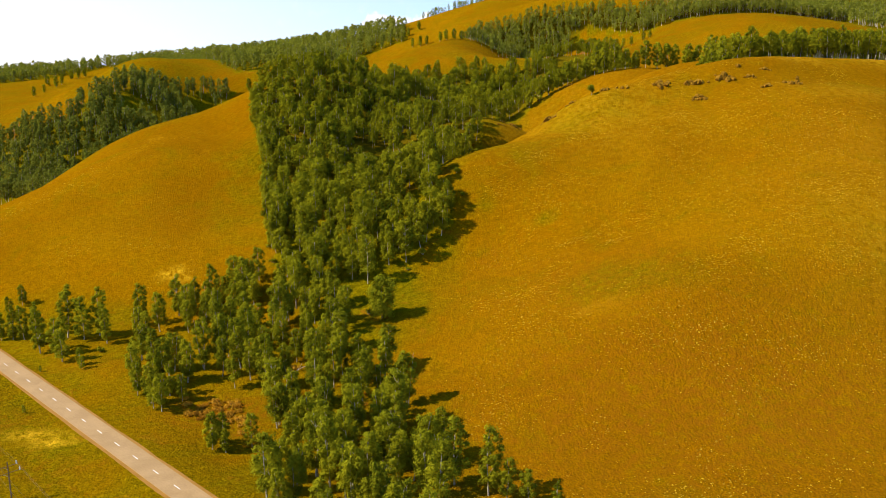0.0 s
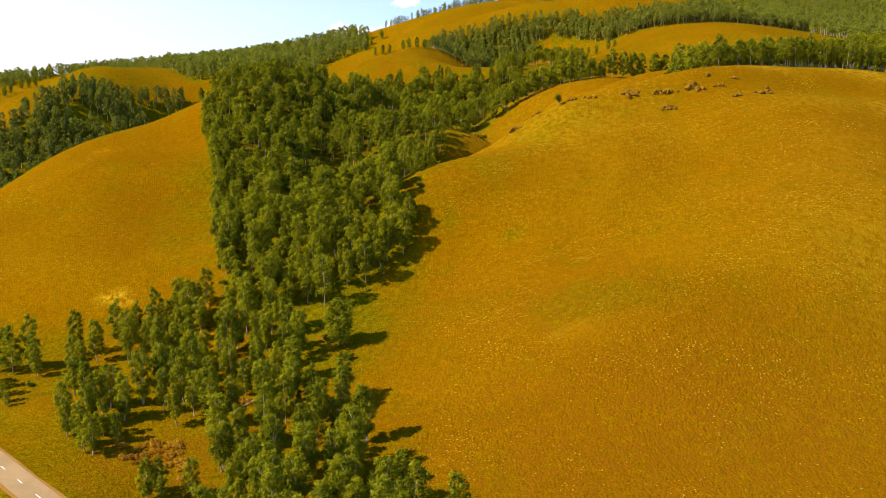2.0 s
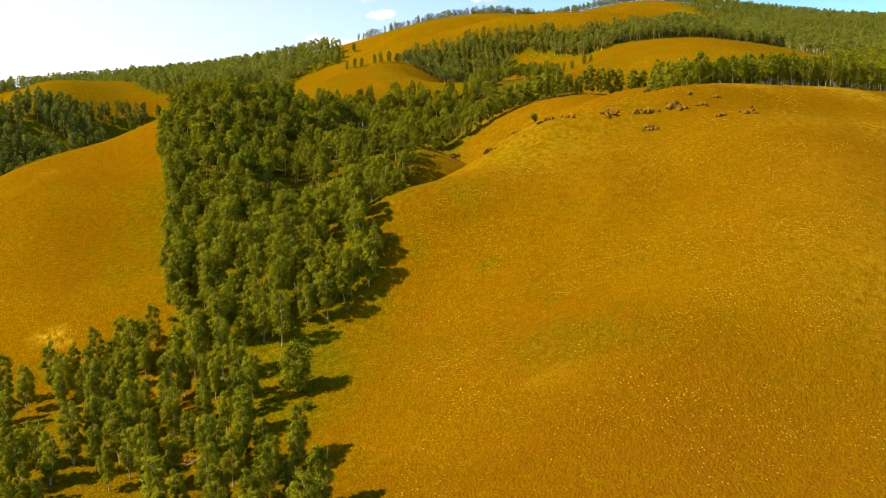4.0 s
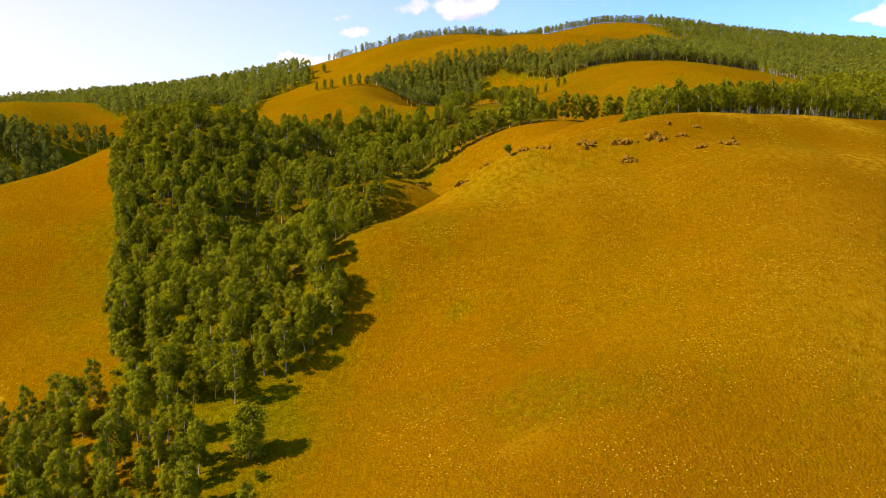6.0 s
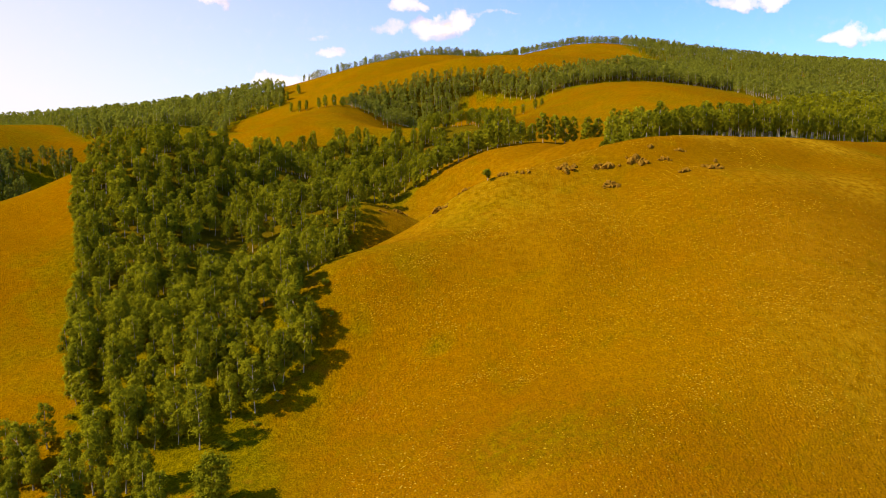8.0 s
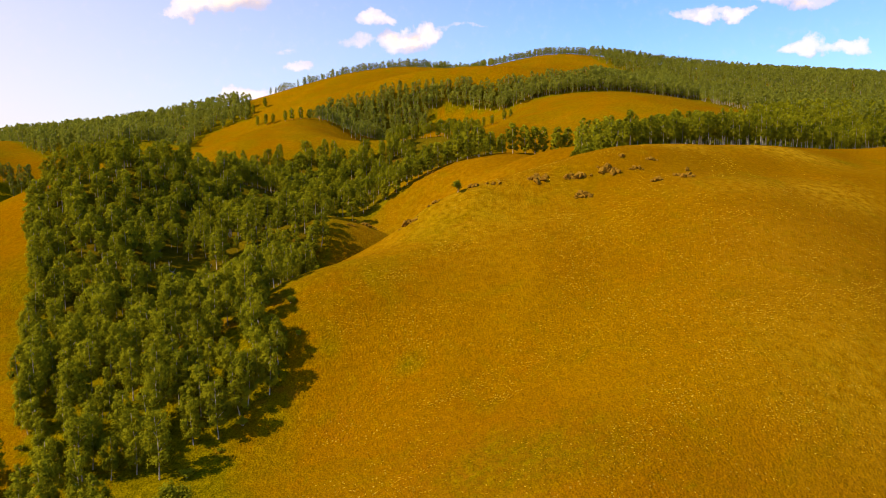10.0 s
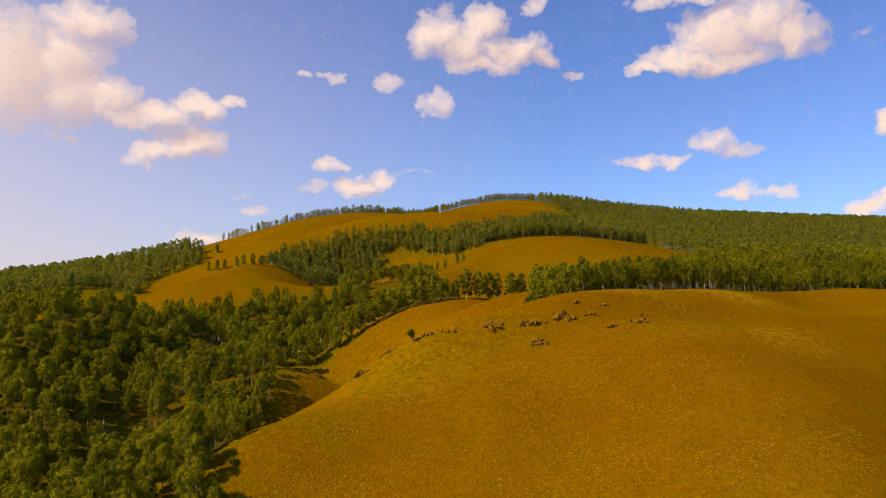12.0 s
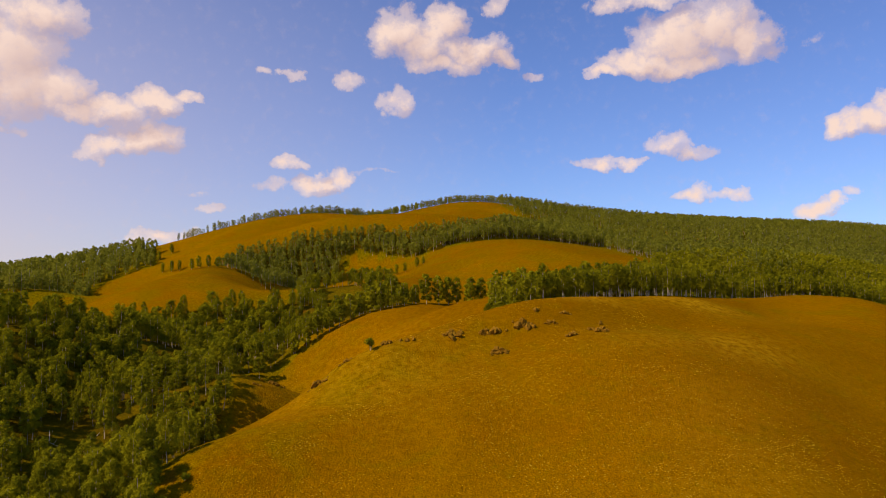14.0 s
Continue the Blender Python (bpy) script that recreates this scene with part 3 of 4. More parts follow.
def limb(points, radii, sides):
    """A tapered tube through the points."""
    points, n = np.asarray(points, float), len(points)
    ang = np.arange(sides) * 2 * math.pi / sides
    ring = np.stack([np.cos(ang), np.sin(ang), 0 * ang], 1)
    verts = (points[:, None] + ring[None] * np.asarray(radii)[:, None, None]).reshape(-1, 3)
    faces = [[k * sides + j, k * sides + (j + 1) % sides, (k + 1) * sides + (j + 1) % sides, (k + 1) * sides + j] for k in range(n - 1) for j in range(sides)]
    return verts, np.array(faces)


def crown_clumps(rng, high, wide, base, count):
    """Clumps of a birch crown: an uneven, rounded egg, fullest at half its height, with loose lobes at the side and top."""
    out = []
    for k in range(count):
        f = (k + rng.uniform(0, 1)) / count
        z = base + (high - base) * (0.05 + 0.84 * f)
        reach = 0.66 * wide * math.sqrt(max(0.04, 1 - abs(2 * (0.08 + 0.88 * f) - 1.0) ** 2.6))
        a = 2.4 * k + rng.uniform(-0.6, 0.6)
        d = reach * math.sqrt(rng.uniform(0.12, 1))
        out.append((d * math.cos(a), d * math.sin(a), z, wide * rng.uniform(0.24, 0.42) * (1.08 - 0.25 * f)))
    a = rng.uniform(0, 6.28)
    out.append((0.18 * wide * math.cos(a), 0.18 * wide * math.sin(a), high - 0.30 * wide, 0.30 * wide))
    return out


def tree_shape(seed, high, wide, base, clumps, leaves, size, sides=5, boughs=5, stems=1):
    """The arrays of one tree: wood and crown, each as (verts, faces)."""
    rng = np.random.default_rng(seed)
    blobs = crown_clumps(rng, high, wide, base, clumps)
    wood_v, wood_f, start = [], [], 0

    def add(v, f):
        nonlocal start
        wood_v.append(v)
        wood_f.append(f + start)
        start += len(v)

    for s in range(stems):
        lean = rng.normal(size=2) * 0.035 * high + (0 if stems == 1 else 1) * rng.normal(size=2) * 0.08 * high
        zs = np.linspace(-0.6, high * 0.93, 6)
        bend = rng.normal(size=2) * 0.02 * high
        xy = np.stack([lean * (z / high) + bend * math.sin(3.1 * max(z, 0) / high) for z in zs])
        radii = high * 0.0105 * (1 - 0.9 * np.clip(zs / high, 0, 1)) + 0.02
        radii[0] *= 1.35
        add(*limb(np.concatenate([xy + (0.25 * s, 0.2 * s), zs[:, None]], 1), radii, sides))
    for k in range(boughs):
        x, y, z, r = blobs[int(rng.integers(0, len(blobs)))]
        foot = max(0.25 * high, z - 0.55 * math.hypot(x, y) - 0.8)
        add(*limb([(0, 0, foot), (0.5 * x, 0.5 * y, 0.5 * (foot + z) + 0.15), (x, y, z)], [high * 0.006, high * 0.004, 0.02], 3))
    wood = np.concatenate(wood_v), np.concatenate(wood_f)
    return wood, leaf_cloud(rng, blobs, leaves, size)


def tree_thing(seed, name, label, group, high, wide, base, clumps, leaves, size, leaf=None, stems=1):
    """A tree as a thing: trunk with its boughs, and crown. It is kept as a pattern until trees are planted."""
    (wv, wf), (cv, cf) = tree_shape(seed, high, wide, base, clumps, leaves, size, stems=stems)
    root = new(name)
    tagged(root, label, "tree", group)
    for kind, v, f, mat in (("trunk", wv, wf, BIRCH), ("crown", cv, cf, leaf or LEAF)):
        ob = new(kind, mesh_of(kind, v, f, mat, kind == "trunk"))
        ob.parent = root
    return root


def woods(name, label, spots, shapes, leaf, wood_too=True):
    """Countless trees of a wood, joined into one object: spots are x, y, size."""
    rng = np.random.default_rng(len(spots))
    root = new(name)
    tagged(root, label, "woods", kind="stuff")
    sets = {"crowns": ([], [], leaf), "trunks": ([], [], BIRCH)}
    starts = dict.fromkeys(sets, 0)
    x, y, size = (np.array([s[i] for s in spots]) for i in range(3))
    z = ground_height(x, y)
    which = rng.integers(0, len(shapes), len(spots))
    turn = rng.uniform(0, 2 * math.pi, len(spots))
    slim = rng.uniform(0.82, 1.18, len(spots))
    for k, (wood, crown) in enumerate(shapes):
        at = np.where(which == k)[0]
        if not len(at):
            continue
        c, s = np.cos(turn[at]), np.sin(turn[at])
        for kind, (v, f) in (("trunks", wood), ("crowns", crown)):
            px = (c[:, None] * v[:, 0] - s[:, None] * v[:, 1]) * (size[at] * slim[at])[:, None] + x[at, None]
            py = (s[:, None] * v[:, 0] + c[:, None] * v[:, 1]) * (size[at] * slim[at])[:, None] + y[at, None]
            pz = v[None, :, 2] * size[at, None] + z[at, None]
            sets[kind][0].append(np.stack([px, py, pz], -1).reshape(-1, 3))
            sets[kind][1].append((f[None] + (np.arange(len(at)) * len(v))[:, None, None]).reshape(-1, f.shape[1]) + starts[kind])
            starts[kind] += len(at) * len(v)
    for kind, (v, f, mat) in sets.items():
        ob = new(kind, mesh_of(kind, np.concatenate(v), np.concatenate(f), mat))
        ob.parent = root
        tagged(ob, kind="stuff")


def scatter(ring, gap, seed, gaps=(), jitter=0.42):
    """Spots inside a ring, about gap metres apart, none in the glades."""
    rng = np.random.default_rng(seed)
    px, py = [p[0] for p in ring], [p[1] for p in ring]
    gx, gy = np.meshgrid(np.arange(min(px), max(px), gap), np.arange(min(py), max(py), gap))
    gx = gx + rng.uniform(-jitter, jitter, gx.shape) * gap
    gy = gy + rng.uniform(-jitter, jitter, gy.shape) * gap
    keep = inside(gx, gy, list(ring))
    for cx, cy, rx, ry in gaps:
        keep &= ((gx - cx) / rx) ** 2 + ((gy - cy) / ry) ** 2 > 1
    keep &= np.abs(off_road(gx, gy)) > 9
    return np.stack([gx[keep], gy[keep]], 1)

def along(line, gap, seed):
    """Spots about gap metres apart along a line of corners, a little out of line."""
    rng = np.random.default_rng(seed)
    out = []
    for (ax, ay), (bx, by) in zip(line, line[1:]):
        n = max(1, round(math.hypot(bx - ax, by - ay) / gap))
        out += [(ax + (bx - ax) * k / n + rng.normal() * 1.2, ay + (by - ay) * k / n + rng.normal() * 1.2) for k in range(n)]
    return out


def sizes(spots, low, high, seed):
    rng = np.random.default_rng(seed)
    return [(x, y, rng.uniform(low, high)) for x, y in spots]


def height_on(x, y):
    return float(ground_height(np.array([x]), np.array([y]))[0])


MIDDLE = [tree_shape(40 + k, 14.6, 3.9 + 0.45 * (k % 3), 2.6 + 1.1 * (k % 3), 26, 1150, 0.36, 4, 2) for k in range(8)]
SLIM = [tree_shape(50 + k, 14.0, 3.0 + 0.35 * (k % 3), 2.6 + 0.9 * (k % 3), 20, 560, 0.42, 4, 0) for k in range(8)]
FAR = [tree_shape(60 + k, 14.0, 3.3 + 0.5 * (k % 3), 2.6 + 0.7 * (k % 3), 14, 200, 0.64, 3, 0) for k in range(8)]
LOW = [tree_shape(70 + k, 13.0, 3.8 + 0.5 * (k % 3), 1.2, 14, 200, 0.70, 3, 0) for k in range(6)]
GLADES = [(-42, 545, 13, 8), (-12, 540, 13, 18), (3, 532, 9, 13), (-37, 417, 15, 17), (-27, 496, 9, 5), (-50, 642, 11, 14), (26, 562, 7, 9), (19, 622, 6, 8)]
NEAR_EDGE = 372.0      # the ravine's trees nearer than this stand as trees of their own


def plant_woods():
    ravine = scatter(RAVINE, 7.1, 1, GLADES, 0.5)
    near = scatter(RAVINE, 7.0, 31, GLADES, 0.5)
    edge = along([(0, 424), (9, 432), (17, 440)], 5.0, 33)
    edge += along([(-111, 466), (-95, 415), (-86, 385), (-84, 374)], 5.0, 35)
    woods("ravine_wood", "dense green birch wood filling a ravine", sizes(ravine[ravine[:, 1] >= NEAR_EDGE], 0.56, 1.24, 2) + sizes(edge, 0.72, 1.05, 19), MIDDLE, LEAF)
    woods("neck_wood", "birch wood thinning out up a valley", sizes(scatter(NECK, 7.6, 3, [(105, 655, 16, 20)]), 0.6, 0.95, 4), MIDDLE, LEAF)
    woods("saddle_wood", "clump of tall birches on the saddle below the bald knoll", sizes(scatter(NECK_TOP, 7.8, 23), 0.75, 1.1, 24), FAR, LEAF_HAZED)
    woods("band_wood", "long band of pale-trunked birches below bald hilltops", sizes(scatter(BAND, 5.4, 5, [(60, 900, 12, 7)]), 0.92, 1.28, 6), FAR, LEAF_HAZED)
    belt = scatter(BELT, 6.4, 7)
    front = (belt[:, 1] < 0.55 * belt[:, 0] + 382) & (belt[:, 0] < 470)
    woods("belt_wood", "birch belt behind the brow of the hill", [(x, y, s * (1.18 if x < 270 else 1.0)) for x, y, s in sizes(belt[front], 0.9, 1.2, 8)], SLIM, LEAF)
    woods("back_wood", "birch forest stretching back from the brow", sizes(belt[~front], 0.9, 1.2, 19), FAR, LEAF)
    woods("slope_wood", "wide birch forest on a far slope", sizes(scatter(SLOPE, 11.4, 9, [(470, 760, 40, 16)]), 0.95, 1.3, 10), FAR, LEAF_HAZED)
    woods("ridge_wood", "hazy forest along a far ridge", sizes(scatter(RIDGE, 10.0, 11), 0.95, 1.45, 12), LOW, LEAF_HAZED)
    woods("hollow_wood", "open birch wood in the valley behind the hill", sizes(scatter(HOLLOW, 7.0, 13, [(-258, 672, 18, 16), (-232, 745, 16, 22)]), 0.95, 1.45, 14), SLIM, LEAF_HAZED)
    woods("crest_wood", "thin row of trees along the bald hilltop", sizes(scatter(CREST, 6.4, 15, [(20, 1190, 30, 9), (-20, 1188, 8, 6)], 0.5), 0.5, 1.0, 16), LOW, LEAF_HAZED)
    woods("far_ridge_wood", "dark forest on the farthest ridge", sizes(scatter(FAR_RIDGE, 17.0, 17), 1.0, 1.4, 18), LOW, LEAF_DARK)
    return [tuple(p) for p in near[near[:, 1] < NEAR_EDGE]] + along([(-82, 366), (-75, 338), (-69, 312)], 5.5, 36)


def put(kinds, used, k, x, y, size, rng, tall=1.0):
    """Stands the k-th pattern at x, y: the pattern itself at first, then copies of it."""
    m = pose(x, y, height_on(x, y) - 0.1, rng.uniform(-3, 3), rng.uniform(-3, 3), rng.uniform(0, 360)) @ Matrix.Diagonal((size, size, size * tall, 1))
    if k not in used:
        used.add(k)
        kinds[k].matrix_basis = m
    else:
        copy_thing(kinds[k], m @ Matrix.Diagonal((*(1 / s for s in kinds[k].scale), 1)))


def plant_trees(ravine):
    rng = random.Random(5)
    grove = [tree_thing(20 + k, "birch_tree", "green birch with a loose crown in the roadside grove", "birches of the grove",
                        15.2 + 1.1 * (k % 3), 3.6 + 0.35 * (k % 4), 1.8 + 0.8 * (k % 3), 32, 2700, 0.29, stems=1 + (k % 3 == 0)) for k in range(7)]
    used = set()
    for x, y in [tuple(p) for p in scatter(GROVE, 7.9, 21, [(-94, 258, 15, 9), (-85, 250, 11, 6), (-62, 222, 8, 5), (-70, 276, 9, 4), (-50, 238, 7, 4)])]:
        put(grove, used, rng.randrange(7), x, y, rng.uniform(0.72, 1.14), rng, rng.uniform(0.92, 1.14))

    for x, y, size in ((-83, 214, .72), (-88, 219, .8), (-94, 224, .75), (-79, 221, .6), (-97, 231, .8), (-90, 229, .85), (-58, 192, .5), (-62, 197, .45)):
        put(grove, used, rng.randrange(7), x, y, size, rng)

    edge = [tree_thing(80 + k, "birch_tree", "full-crowned green birch at the lower edge of the ravine wood", "birches of the ravine",
                       14.4 + 0.8 * (k % 3), 3.9 + 0.45 * (k % 3), 1.8 + 0.8 * (k % 3), 32, 2500, 0.30) for k in range(6)]
    used = set()
    for x, y in ravine:
        put(edge, used, rng.randrange(6), x, y, rng.uniform(0.66, 1.2), rng, rng.uniform(0.92, 1.15))

    lone = tree_thing(101, "birch_tree", "dense dark birch standing alone on the meadow's edge", "", 16.5, 6.6, 0.8, 60, 4600, 0.38)
    put([lone], set(), 0, -21.6, 265.5, 1.0, rng)

    # smaller roadside trees, a row of them beside the road and others by the foot of the hill
    small = [tree_thing(120 + k, "young_birch", "young green birch beside the country road", "young birches by the road",
                        12.0 + 0.9 * (k % 3), 3.1 + 0.4 * (k % 2), 1.0, 26, 1500, 0.29) for k in range(4)]
    used = set()
    for x, y, size in ((-169, 300, .8), (-172, 296, .6), (-170, 280, 1.1), (-165, 276, 1.0), (-160, 275, .95), (-155, 274, 1.0), (-151, 276, 1.05), (-142, 260, 1.2), (-135, 257, 1.2),
                       (-138, 272, 1.5), (-131, 270, 1.35), (-127, 274, 1.5), (-121, 266, 1.1), (-122, 247, .55), (-130, 251, .9), (-102, 288, 1.4), (-97, 293, 1.1),
                       (-90, 292, 1.2), (-78, 291, 1.2), (-74, 303, 1.1), (-115, 282, 1.25), (-62, 193, .95), (-60, 196, .7), (-122, 211, .22), (-134, 244, .2), (-120, 244, .4),
                       (3, 173, 1.35), (11, 167, 1.25), (15, 165, .9), (20, 163, .7), (26, 160, .6), (-52, 196, .8), (-86, 216, .9), (-84, 224, 1.0)):
        put(small, used, rng.randrange(4), x, y, size * rng.uniform(0.92, 1.08), rng)

    # round-crowned trees strung along the brow of the shoulder behind the hill
    brow = [tree_thing(140 + k, "brow_tree", "round-crowned dark green tree on the brow of the shoulder", "trees on the brow",
                       11.0 + 0.8 * (k % 2), 3.4, 1.0, 22, 620, 0.46) for k in range(3)]
    used = set()
    for x, y, size in ((60, 547, .9), (67, 549, 1.0), (74, 552, 1.1), (81, 553, 1.1), (87, 554, 1.2), (94, 556, 1.2), (100, 558, 1.1), (106, 556, 1.25), (112, 554, 1.25), (119, 552, 1.35),
                       (127, 553, 1.0), (135, 556, .9), (141, 553, 1.4), (149, 553, 1.35), (156, 556, 1.3), (163, 560, 1.2), (170, 556, 1.4), (178, 560, 1.4), (186, 556, 1.4), (194, 552, 1.4),
                       (118, 458, 1.0), (123, 456, 1.15), (128, 459, .9), (133, 457, .75), (138, 461, .8), (143, 459, 1.0), (148, 462, 1.15), (153, 458, 1.25), (160, 450, 1.3),
                       (104, 690, 1.15), (118, 692, 1.1), (141, 700, .9), (128, 668, 1.0), (174, 807, .8), (182, 810, .9), (190, 806, .85), (202, 807, .9), (208, 806, .7), (-3, 790, .9), (3, 796, 1.0), (11, 798, 1.0), (18, 800, .8),
                       (-32, 1063, 1.15), (-51, 1050, 1.2), (-45, 1048, 1.0), (-58, 1052, 1.1), (-38, 987, .95), (-28, 978, 1.1), (-20, 973, 1.0), (-121, 493, .8), (-70, 1120, 1.2), (-78, 1118, 1.1),
                       (-555, 1111, 1.3), (-532, 1088, 1.4), (-535, 1110, 1.3), (-528, 1148, 1.4), (-524, 1159, 1.2), (-510, 983, 1.1), (-515, 1020, 1.0), (-540, 1152, 1.3)):
        put(brow, used, rng.randrange(3), x, y, size * (1.25 if 540 < y < 565 else 1.0), rng)


plant_trees(plant_woods())

# ---------------------------------------------------------------- bushes, rocks, dead wood and the power line
def bush(seed, label, leaf, high, wide, leaves, size):
    """A bush: a few short stems under a low, uneven crown."""
    rng = np.random.default_rng(seed)
    blobs = [(*(rng.normal(size=2) * wide * 0.38), high * rng.uniform(0.3, 0.75), wide * rng.uniform(0.35, 0.55)) for _ in range(9)]
    root = new("bush")
    tagged(root, label, "bush")
    stems = [limb([(0, 0, -0.3), (0.5 * x, 0.5 * y, 0.5 * z), (x, y, z)], [0.10, 0.07, 0.03], 4) for x, y, z, _ in blobs[:5]]
    v = np.concatenate([s[0] for s in stems])
    f = np.concatenate([s[1] + 12 * i for i, s in enumerate(stems)])
    for kind, (vv, ff), mat in (("stems", (v, f), BIRCH), ("crown", leaf_cloud(rng, blobs, leaves, size), leaf)):
        ob = new(kind, mesh_of(kind, vv, ff, mat))
        ob.parent = root
    return root


def plant_bushes():
    rng = random.Random(9)
    kinds = [bush(200, "solitary dark green bush on the open hillside", LEAF, 5.6, 2.8, 700, 0.36)]
    put(kinds, set(), 0, 76, 404, 1.0, rng)
    kinds = [bush(210 + k, "low green scrub at the edge of the wood", LEAF, 2.0, 1.7, 300, 0.28) for k in range(3)]
    for b in kinds:
        tagged(b, group="scrub at the wood's edge")
    used = set()
    for x, y in ((-14, 300), (-22, 292), (-8, 308), (-27, 270), (-18, 256), (2, 322), (8, 332), (6, 345), (16, 372), (-62, 206), (-88, 228), (-120, 258),
                 (-110, 262), (-145, 268), (-96, 296), (-70, 312), (-74, 322), (12, 182), (6, 196), (-30, 300), (70, 565), (100, 470), (60, 470), (48, 500)):
        put(kinds, used, rng.randrange(3), x, y, rng.uniform(0.6, 1.2), rng)
    kinds = [bush(220 + k, "rusty brown dry scrub beside the grove", RUSTY, 1.0, 2.1, 300, 0.24) for k in range(2)]
    for b in kinds:
        tagged(b, group="rusty scrub")
    used = set()
    for x, y in ((-76, 219), (-72, 217), (-69, 215), (-66, 213), (-63, 213), (-61, 210), (-70, 221), (-65, 218), (-79, 222), (-74, 215), (-72, 219), (-68, 217), (-67, 220), (-65, 215), (-63, 217), (-62, 213), (-71, 214), (-69, 212), (-74, 213), (-71, 211), (-67, 209), (-59, 211), (-57, 208), (-56, 204), (-64, 220), (-60, 215), (-24, 216), (-26, 212), (-25, 197), (-42, 236), (-48, 240)):
        put(kinds, used, rng.randrange(2), x + rng.uniform(-1, 1), y + rng.uniform(-1, 1), rng.uniform(0.5, 0.95), rng)
    kinds = [bush(230, "yellowing birch sapling among green trees", RUSTY, 6.0, 1.9, 420, 0.32)]
    put(kinds, set(), 0, -82, 298, 1.0, rng)


plant_bushes()


def boulder(seed):
    """A broken, flat-faced rock about one metre across."""
    rng = random.Random(seed)
    bm = bmesh.new()
    bmesh.ops.create_icosphere(bm, subdivisions=2, radius=0.6)
    cuts = [Vector((rng.gauss(0, 1), rng.gauss(0, 1), rng.gauss(0, 0.8))).normalized() for _ in range(7)]
    for v in bm.verts:
        for c in cuts:
            over = v.co.dot(c) - 0.30
            if over > 0:
                v.co -= c * over * 1.0
        v.co *= 1 + 0.18 * noise.noise(v.co * 2.3 + Vector((seed, 0, 0)))
        v.co.z *= 0.85
    me = bpy.data.meshes.new("stone")
    bm.to_mesh(me)
    bm.free()
    me.materials.append(ROCK)
    return me


def make_outcrops():
    rng = random.Random(12)
    stones = [boulder(300 + k) for k in range(6)]
    # middle x, y, length and depth of the outcrop, count of stones, largest size
    for x, y, long, deep, count, big in ((112, 405, 6.5, 2.2, 13, 1.9), (128, 403.5, 6.0, 2.0, 14, 2.2), (143.5, 403.5, 4.2, 2.4, 16, 2.8), (127, 390, 4.0, 1.8, 11, 2.0), (166, 411, 3.0, 1.2, 7, 1.5),
                                         (156, 403.5, 3.2, 1.2, 7, 1.4), (160, 390.5, 4.0, 1.2, 8, 1.6), (174.5, 392.5, 3.6, 1.6, 10, 1.8), (170.5, 395.5, 3.0, 1.3, 7, 1.5), (154, 413, 2.4, 1.0, 5, 1.4),
                                         (180, 403, 0.8, 0.6, 2, 1.4), (92, 405.5, 3.5, 1.4, 7, 1.4), (54, 399, 4.5, 1.6, 10, 1.8), (41, 473, 4.5, 1.4, 10, 1.7), (68, 552, 3.6, 1.2, 7, 1.4), (88, 552, 3.0, 1.0, 6, 1.3),
                                         (82, 472, 3.0, 1.2, 6, 1.3), (46, 476, 3.0, 1.0, 5, 1.2), (66, 404, 3.0, 1.2, 7, 1.4), (83, 406, 3.2, 1.2, 7, 1.4), (34, 462, 3.0, 0.9, 5, 1.1)):
        root = new("rock_outcrop")
        root.location = (x, y, height_on(x, y))
        tagged(root, "cluster of weathered brown rocks breaking through the grass", "rocks", "outcrops of the hill")
        for _ in range(int(count * 1.6)):
            dx, dy = rng.gauss(0, 0.45) * long, rng.gauss(0, 0.45) * deep
            size = 1.5 * big * rng.uniform(0.35, 1.0) * math.exp(-0.5 * (dx / long) ** 2)
            ob = new("stone", rng.choice(stones))
            ob.parent = root
            ob.matrix_basis = pose(dx, dy, height_on(x + dx, y + dy) - root.location.z + 0.22 * size, rng.uniform(-25, 25), rng.uniform(-25, 25), rng.uniform(0, 360)) @ Matrix.Diagonal((size * 1.15, size, size * 1.25, 1))


make_outcrops()


def fallen_log(x, y, length, turn, thick):
    root = new("fallen_log")
    tagged(root, "bleached fallen birch trunk among the trees", "log")
    z0 = height_on(x, y)
    a = radians(turn)
    ends = [(x + d * math.cos(a), y + d * math.sin(a)) for d in (0, 0.5 * length, length)]
    points = [(px - x, py - y, height_on(px, py) - z0 + thick + 0.4 * k) for k, (px, py) in enumerate(ends)]
    v, f = limb(points, [thick, thick * 0.8, thick * 0.35], 7)
    ob = new("trunk", mesh_of("trunk", v, f, BIRCH, True))
    ob.parent = root
    px, py, pz = points[1]
    v, f = limb([(px, py, pz), (px + 0.8, py + 0.3, pz + 0.9), (px + 1.2, py + 0.9, pz + 1.9)], [thick * 0.4, thick * 0.25, 0.03], 5)
    ob = new("branch", mesh_of("branch", v, f, BIRCH, True))
    ob.parent = root
    root.location = (x, y, z0)


for x, y, length, turn, thick in ((-51, 234, 10, 35, 0.22), (-40, 420, 9, 160, 0.2), (-46, 424, 8, 100, 0.18), (-32, 426, 8, 70, 0.18), (-50, 418, 7, 30, 0.17), (-12, 528, 9, 20, 0.2)):
    fallen_log(x, y, length, turn, thick)


def tube(name, a, b, thick, mat, parent, sides=8, thin=1.0):
    bm = bmesh.new()
    a, b = Vector(a), Vector(b)
    bmesh.ops.create_cone(bm, cap_ends=True, segments=sides, radius1=thick, radius2=thick * thin, depth=(b - a).length,
                          matrix=Matrix.Translation((a + b) / 2) @ (b - a).to_track_quat("Z", "Y").to_matrix().to_4x4())
    return part(name, bm, mat, parent)


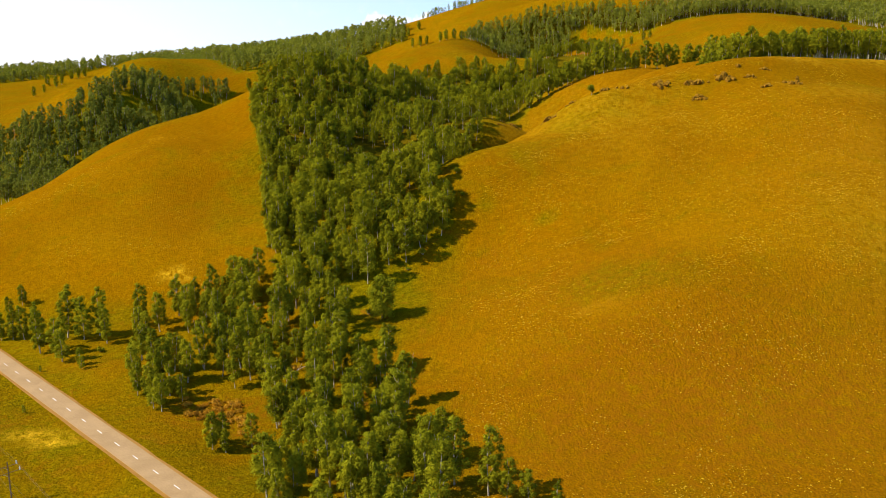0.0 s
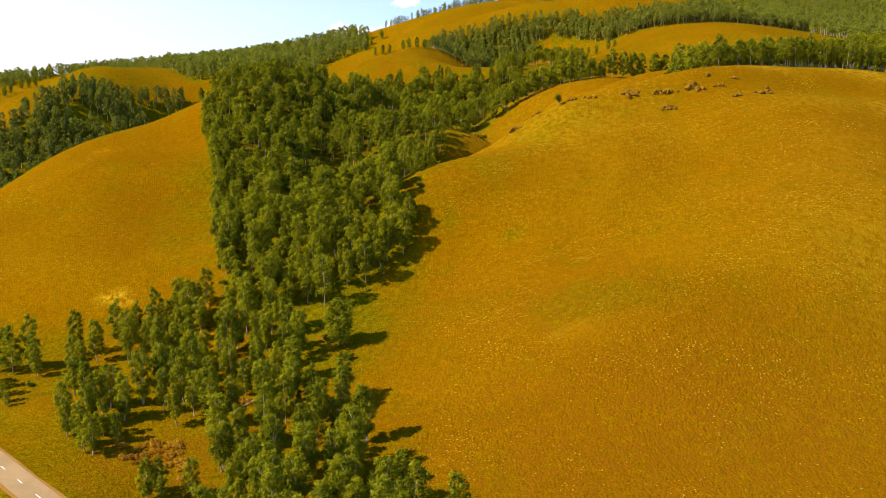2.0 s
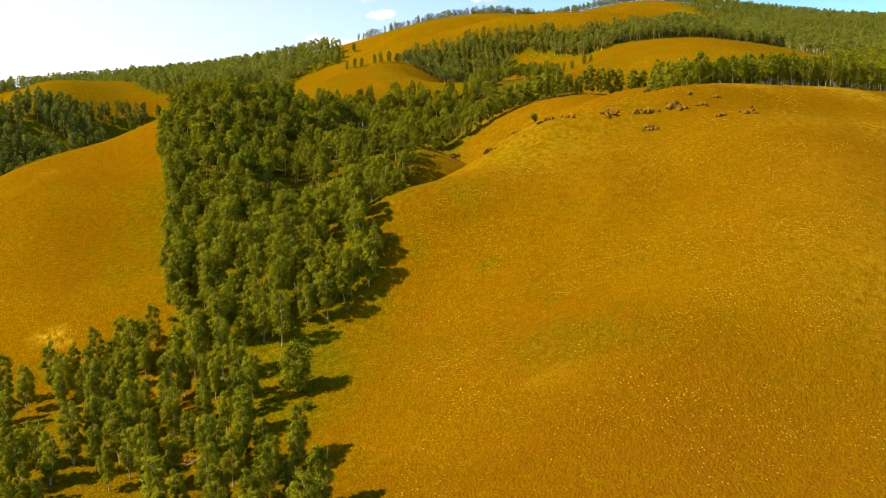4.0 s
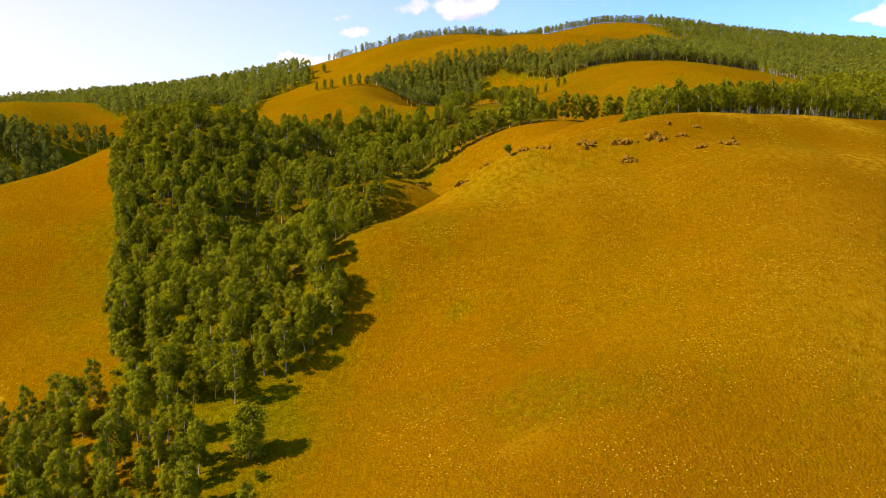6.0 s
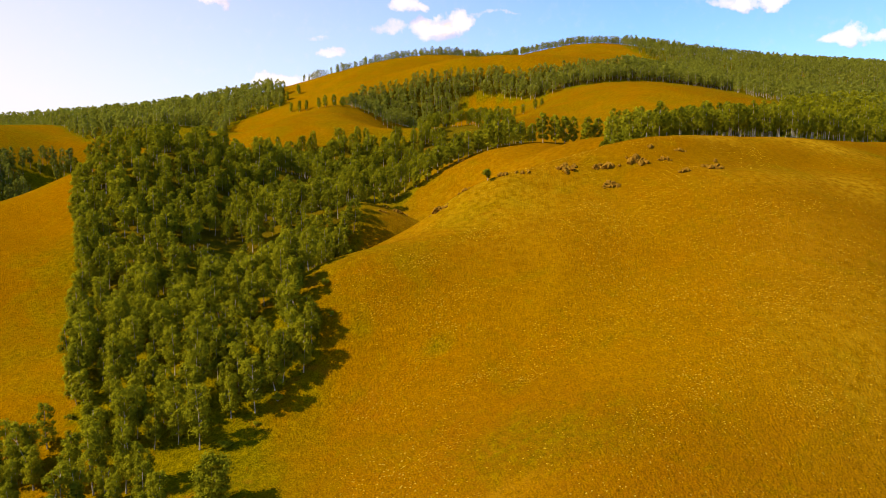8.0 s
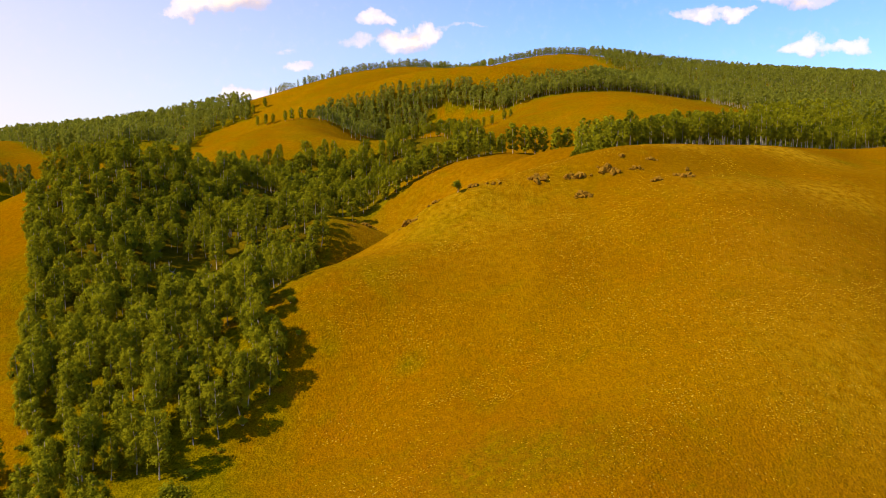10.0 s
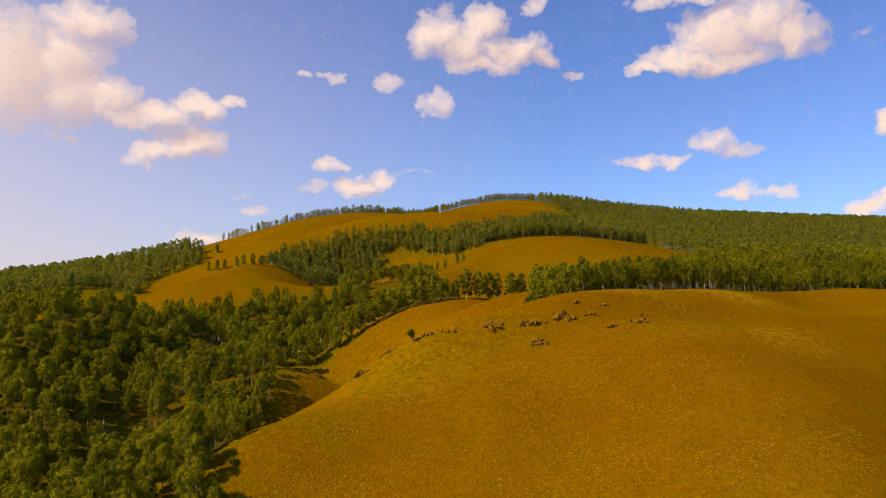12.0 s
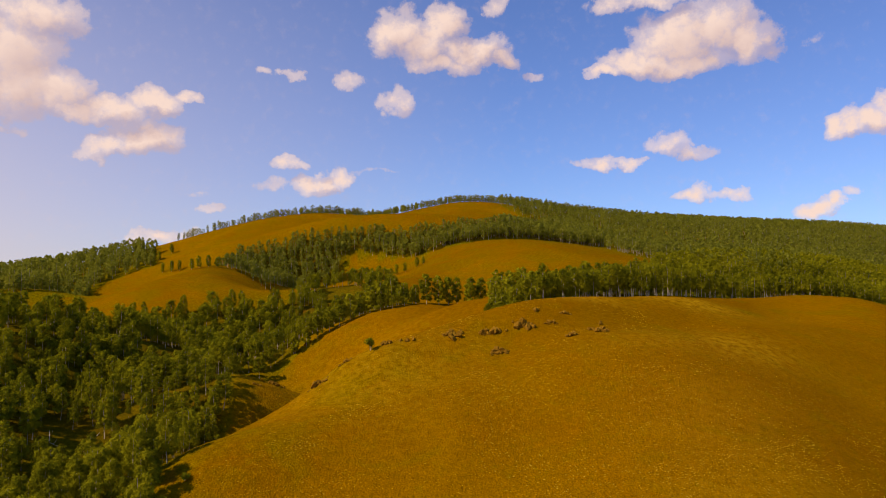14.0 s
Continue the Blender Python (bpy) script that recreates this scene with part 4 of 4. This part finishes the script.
def make_power_line():
    side = ROAD_ACROSS.to_3d()
    first = Vector((-101.0, 165.5, 0))
    tops = []
    for k in (-1, 0, 1):
        at = first + ROAD_ALONG.to_3d() * 48 * k
        at.z = height_on(at.x, at.y)
        root = new("utility_pole")
        root.location = at
        tagged(root, "grey timber utility pole with two crossarms", "utility pole", "poles of the power line")
        tube("pole", (0, 0, -0.5), (0, 0, 9.4), 0.17, TIMBER, root, thin=0.7)
        for z, reach in ((8.3, 2.0), (6.6, 2.6)):
            arm = tube("crossarm", side * -reach + Vector((0, 0, z)), side * reach + Vector((0, 0, z)), 0.09, TIMBER, root, 4)
            tube("brace", Vector((0, 0, z - 0.9)), side * reach * 0.5 + Vector((0, 0, z)), 0.04, PALE_METAL, root, 5)
            for s in (-1, 1):
                tip = side * reach * s * 0.95 + Vector((0, 0, z))
                tube("insulator", tip, tip + Vector((0, 0, 0.85)), 0.15, PORCELAIN, root, 8, 0.7)
                tops.append((k, z, s, at + tip + Vector((0, 0, 0.8))))
    for z in (8.3, 6.6):
        for s in (-1, 1):
            line = [p for k, zz, ss, p in tops if zz == z and ss == s]
            points = []
            for a, b in zip(line, line[1:]):
                points += [a.lerp(b, i / 10) - Vector((0, 0, 1.2 * 4 * (i / 10) * (1 - i / 10))) for i in range(10 if b is not line[-1] else 11)]
            curve = bpy.data.curves.new("power_cable", "CURVE")
            curve.dimensions, curve.bevel_depth, curve.bevel_resolution = "3D", 0.016, 1
            spline = curve.splines.new("POLY")
            spline.points.add(len(points) - 1)
            for dot, p in zip(spline.points, points):
                dot.co = (*p, 1)
            curve.materials.append(CABLE)
            tagged(new("power_cable", curve), "thin brown power cable sagging between timber poles", "cable", "cables of the power line")


PORCELAIN = plain("porcelain", (0.75, 0.70, 0.58), 0.35)
make_power_line()


# ---------------------------------------------------------------- herbs of the meadow
def make_herbs(name, label, count, mat, low, high, blades, drifts, seed, clusters=()):
    """Countless tufts on the hillside above the grove: a few leaning blades each, thicker in drifts."""
    rng = np.random.default_rng(seed)
    x, y = rng.uniform(-8, 260, count * 9), rng.uniform(150, 425, count * 9)
    keep = ~inside(x, y, RAVINE) & ~inside(x, y, GROVE) & (x > -2 + 0.03 * (y - 300))
    keep &= ripple(x, y, 38, 41) + 0.7 * ripple(x, y, 11, 43) + rng.normal(size=len(x)) * 0.3 > drifts
    x, y = x[keep][:count], y[keep][:count]
    for cx, cy, rx, ry, many in clusters:
        x, y = np.append(x, cx + rx * rng.normal(size=many)), np.append(y, cy + ry * rng.normal(size=many))
    z = ground_height(x, y)
    n = len(x)
    size = rng.uniform(low, high, n)
    verts = []
    for _ in range(blades):
        a = rng.uniform(0, 2 * math.pi, n)
        c, s = np.cos(a) * size, np.sin(a) * size
        up = size * rng.uniform(0.2, 0.5, n)
        lean = rng.normal(size=(2, n)) * 0.35 * size
        verts.append(np.stack([np.stack([x - 0.5 * c, y - 0.5 * s, z - 0.05], 1), np.stack([x + 0.5 * c, y + 0.5 * s, z - 0.05 + 0.3 * up], 1),
                               np.stack([x + lean[0], y + lean[1], z + up], 1)], 1))
    v = np.stack(verts, 1).reshape(-1, 3)
    ob = new(name, mesh_of(name, v, np.arange(len(v)).reshape(-1, 3), mat))
    tagged(ob, label, "grass", kind="stuff")


# Drifts of pale herbs: middle x, y, half widths, count.
HERB_DRIFTS = ((52, 298, 5, 1.6, 170), (66, 290, 3, 1.2, 80), (43, 350, 4, 3, 120), (24, 331, 4, 5, 170), (114, 376, 4, 2.5, 130), (123, 362, 9, 6, 260), (67, 365, 5, 2.5, 110),
               (95, 260, 7, 4, 160), (92, 305, 8, 5, 160), (111, 269, 6, 3, 120), (54, 333, 6, 3, 110), (137, 259, 6, 4, 130), (160, 300, 9, 5, 170), (78, 228, 6, 3, 90))
make_herbs("grass_tufts", "dry ochre grass tufts all over the hillside", 26000, TUFT, 0.25, 0.5, 3, -0.6, 71)
make_herbs("pale_herbs", "pale yellow flowering herbs in drifts on the hillside", 9000, UMBEL, 0.28, 0.60, 3, 0.5, 72, HERB_DRIFTS)
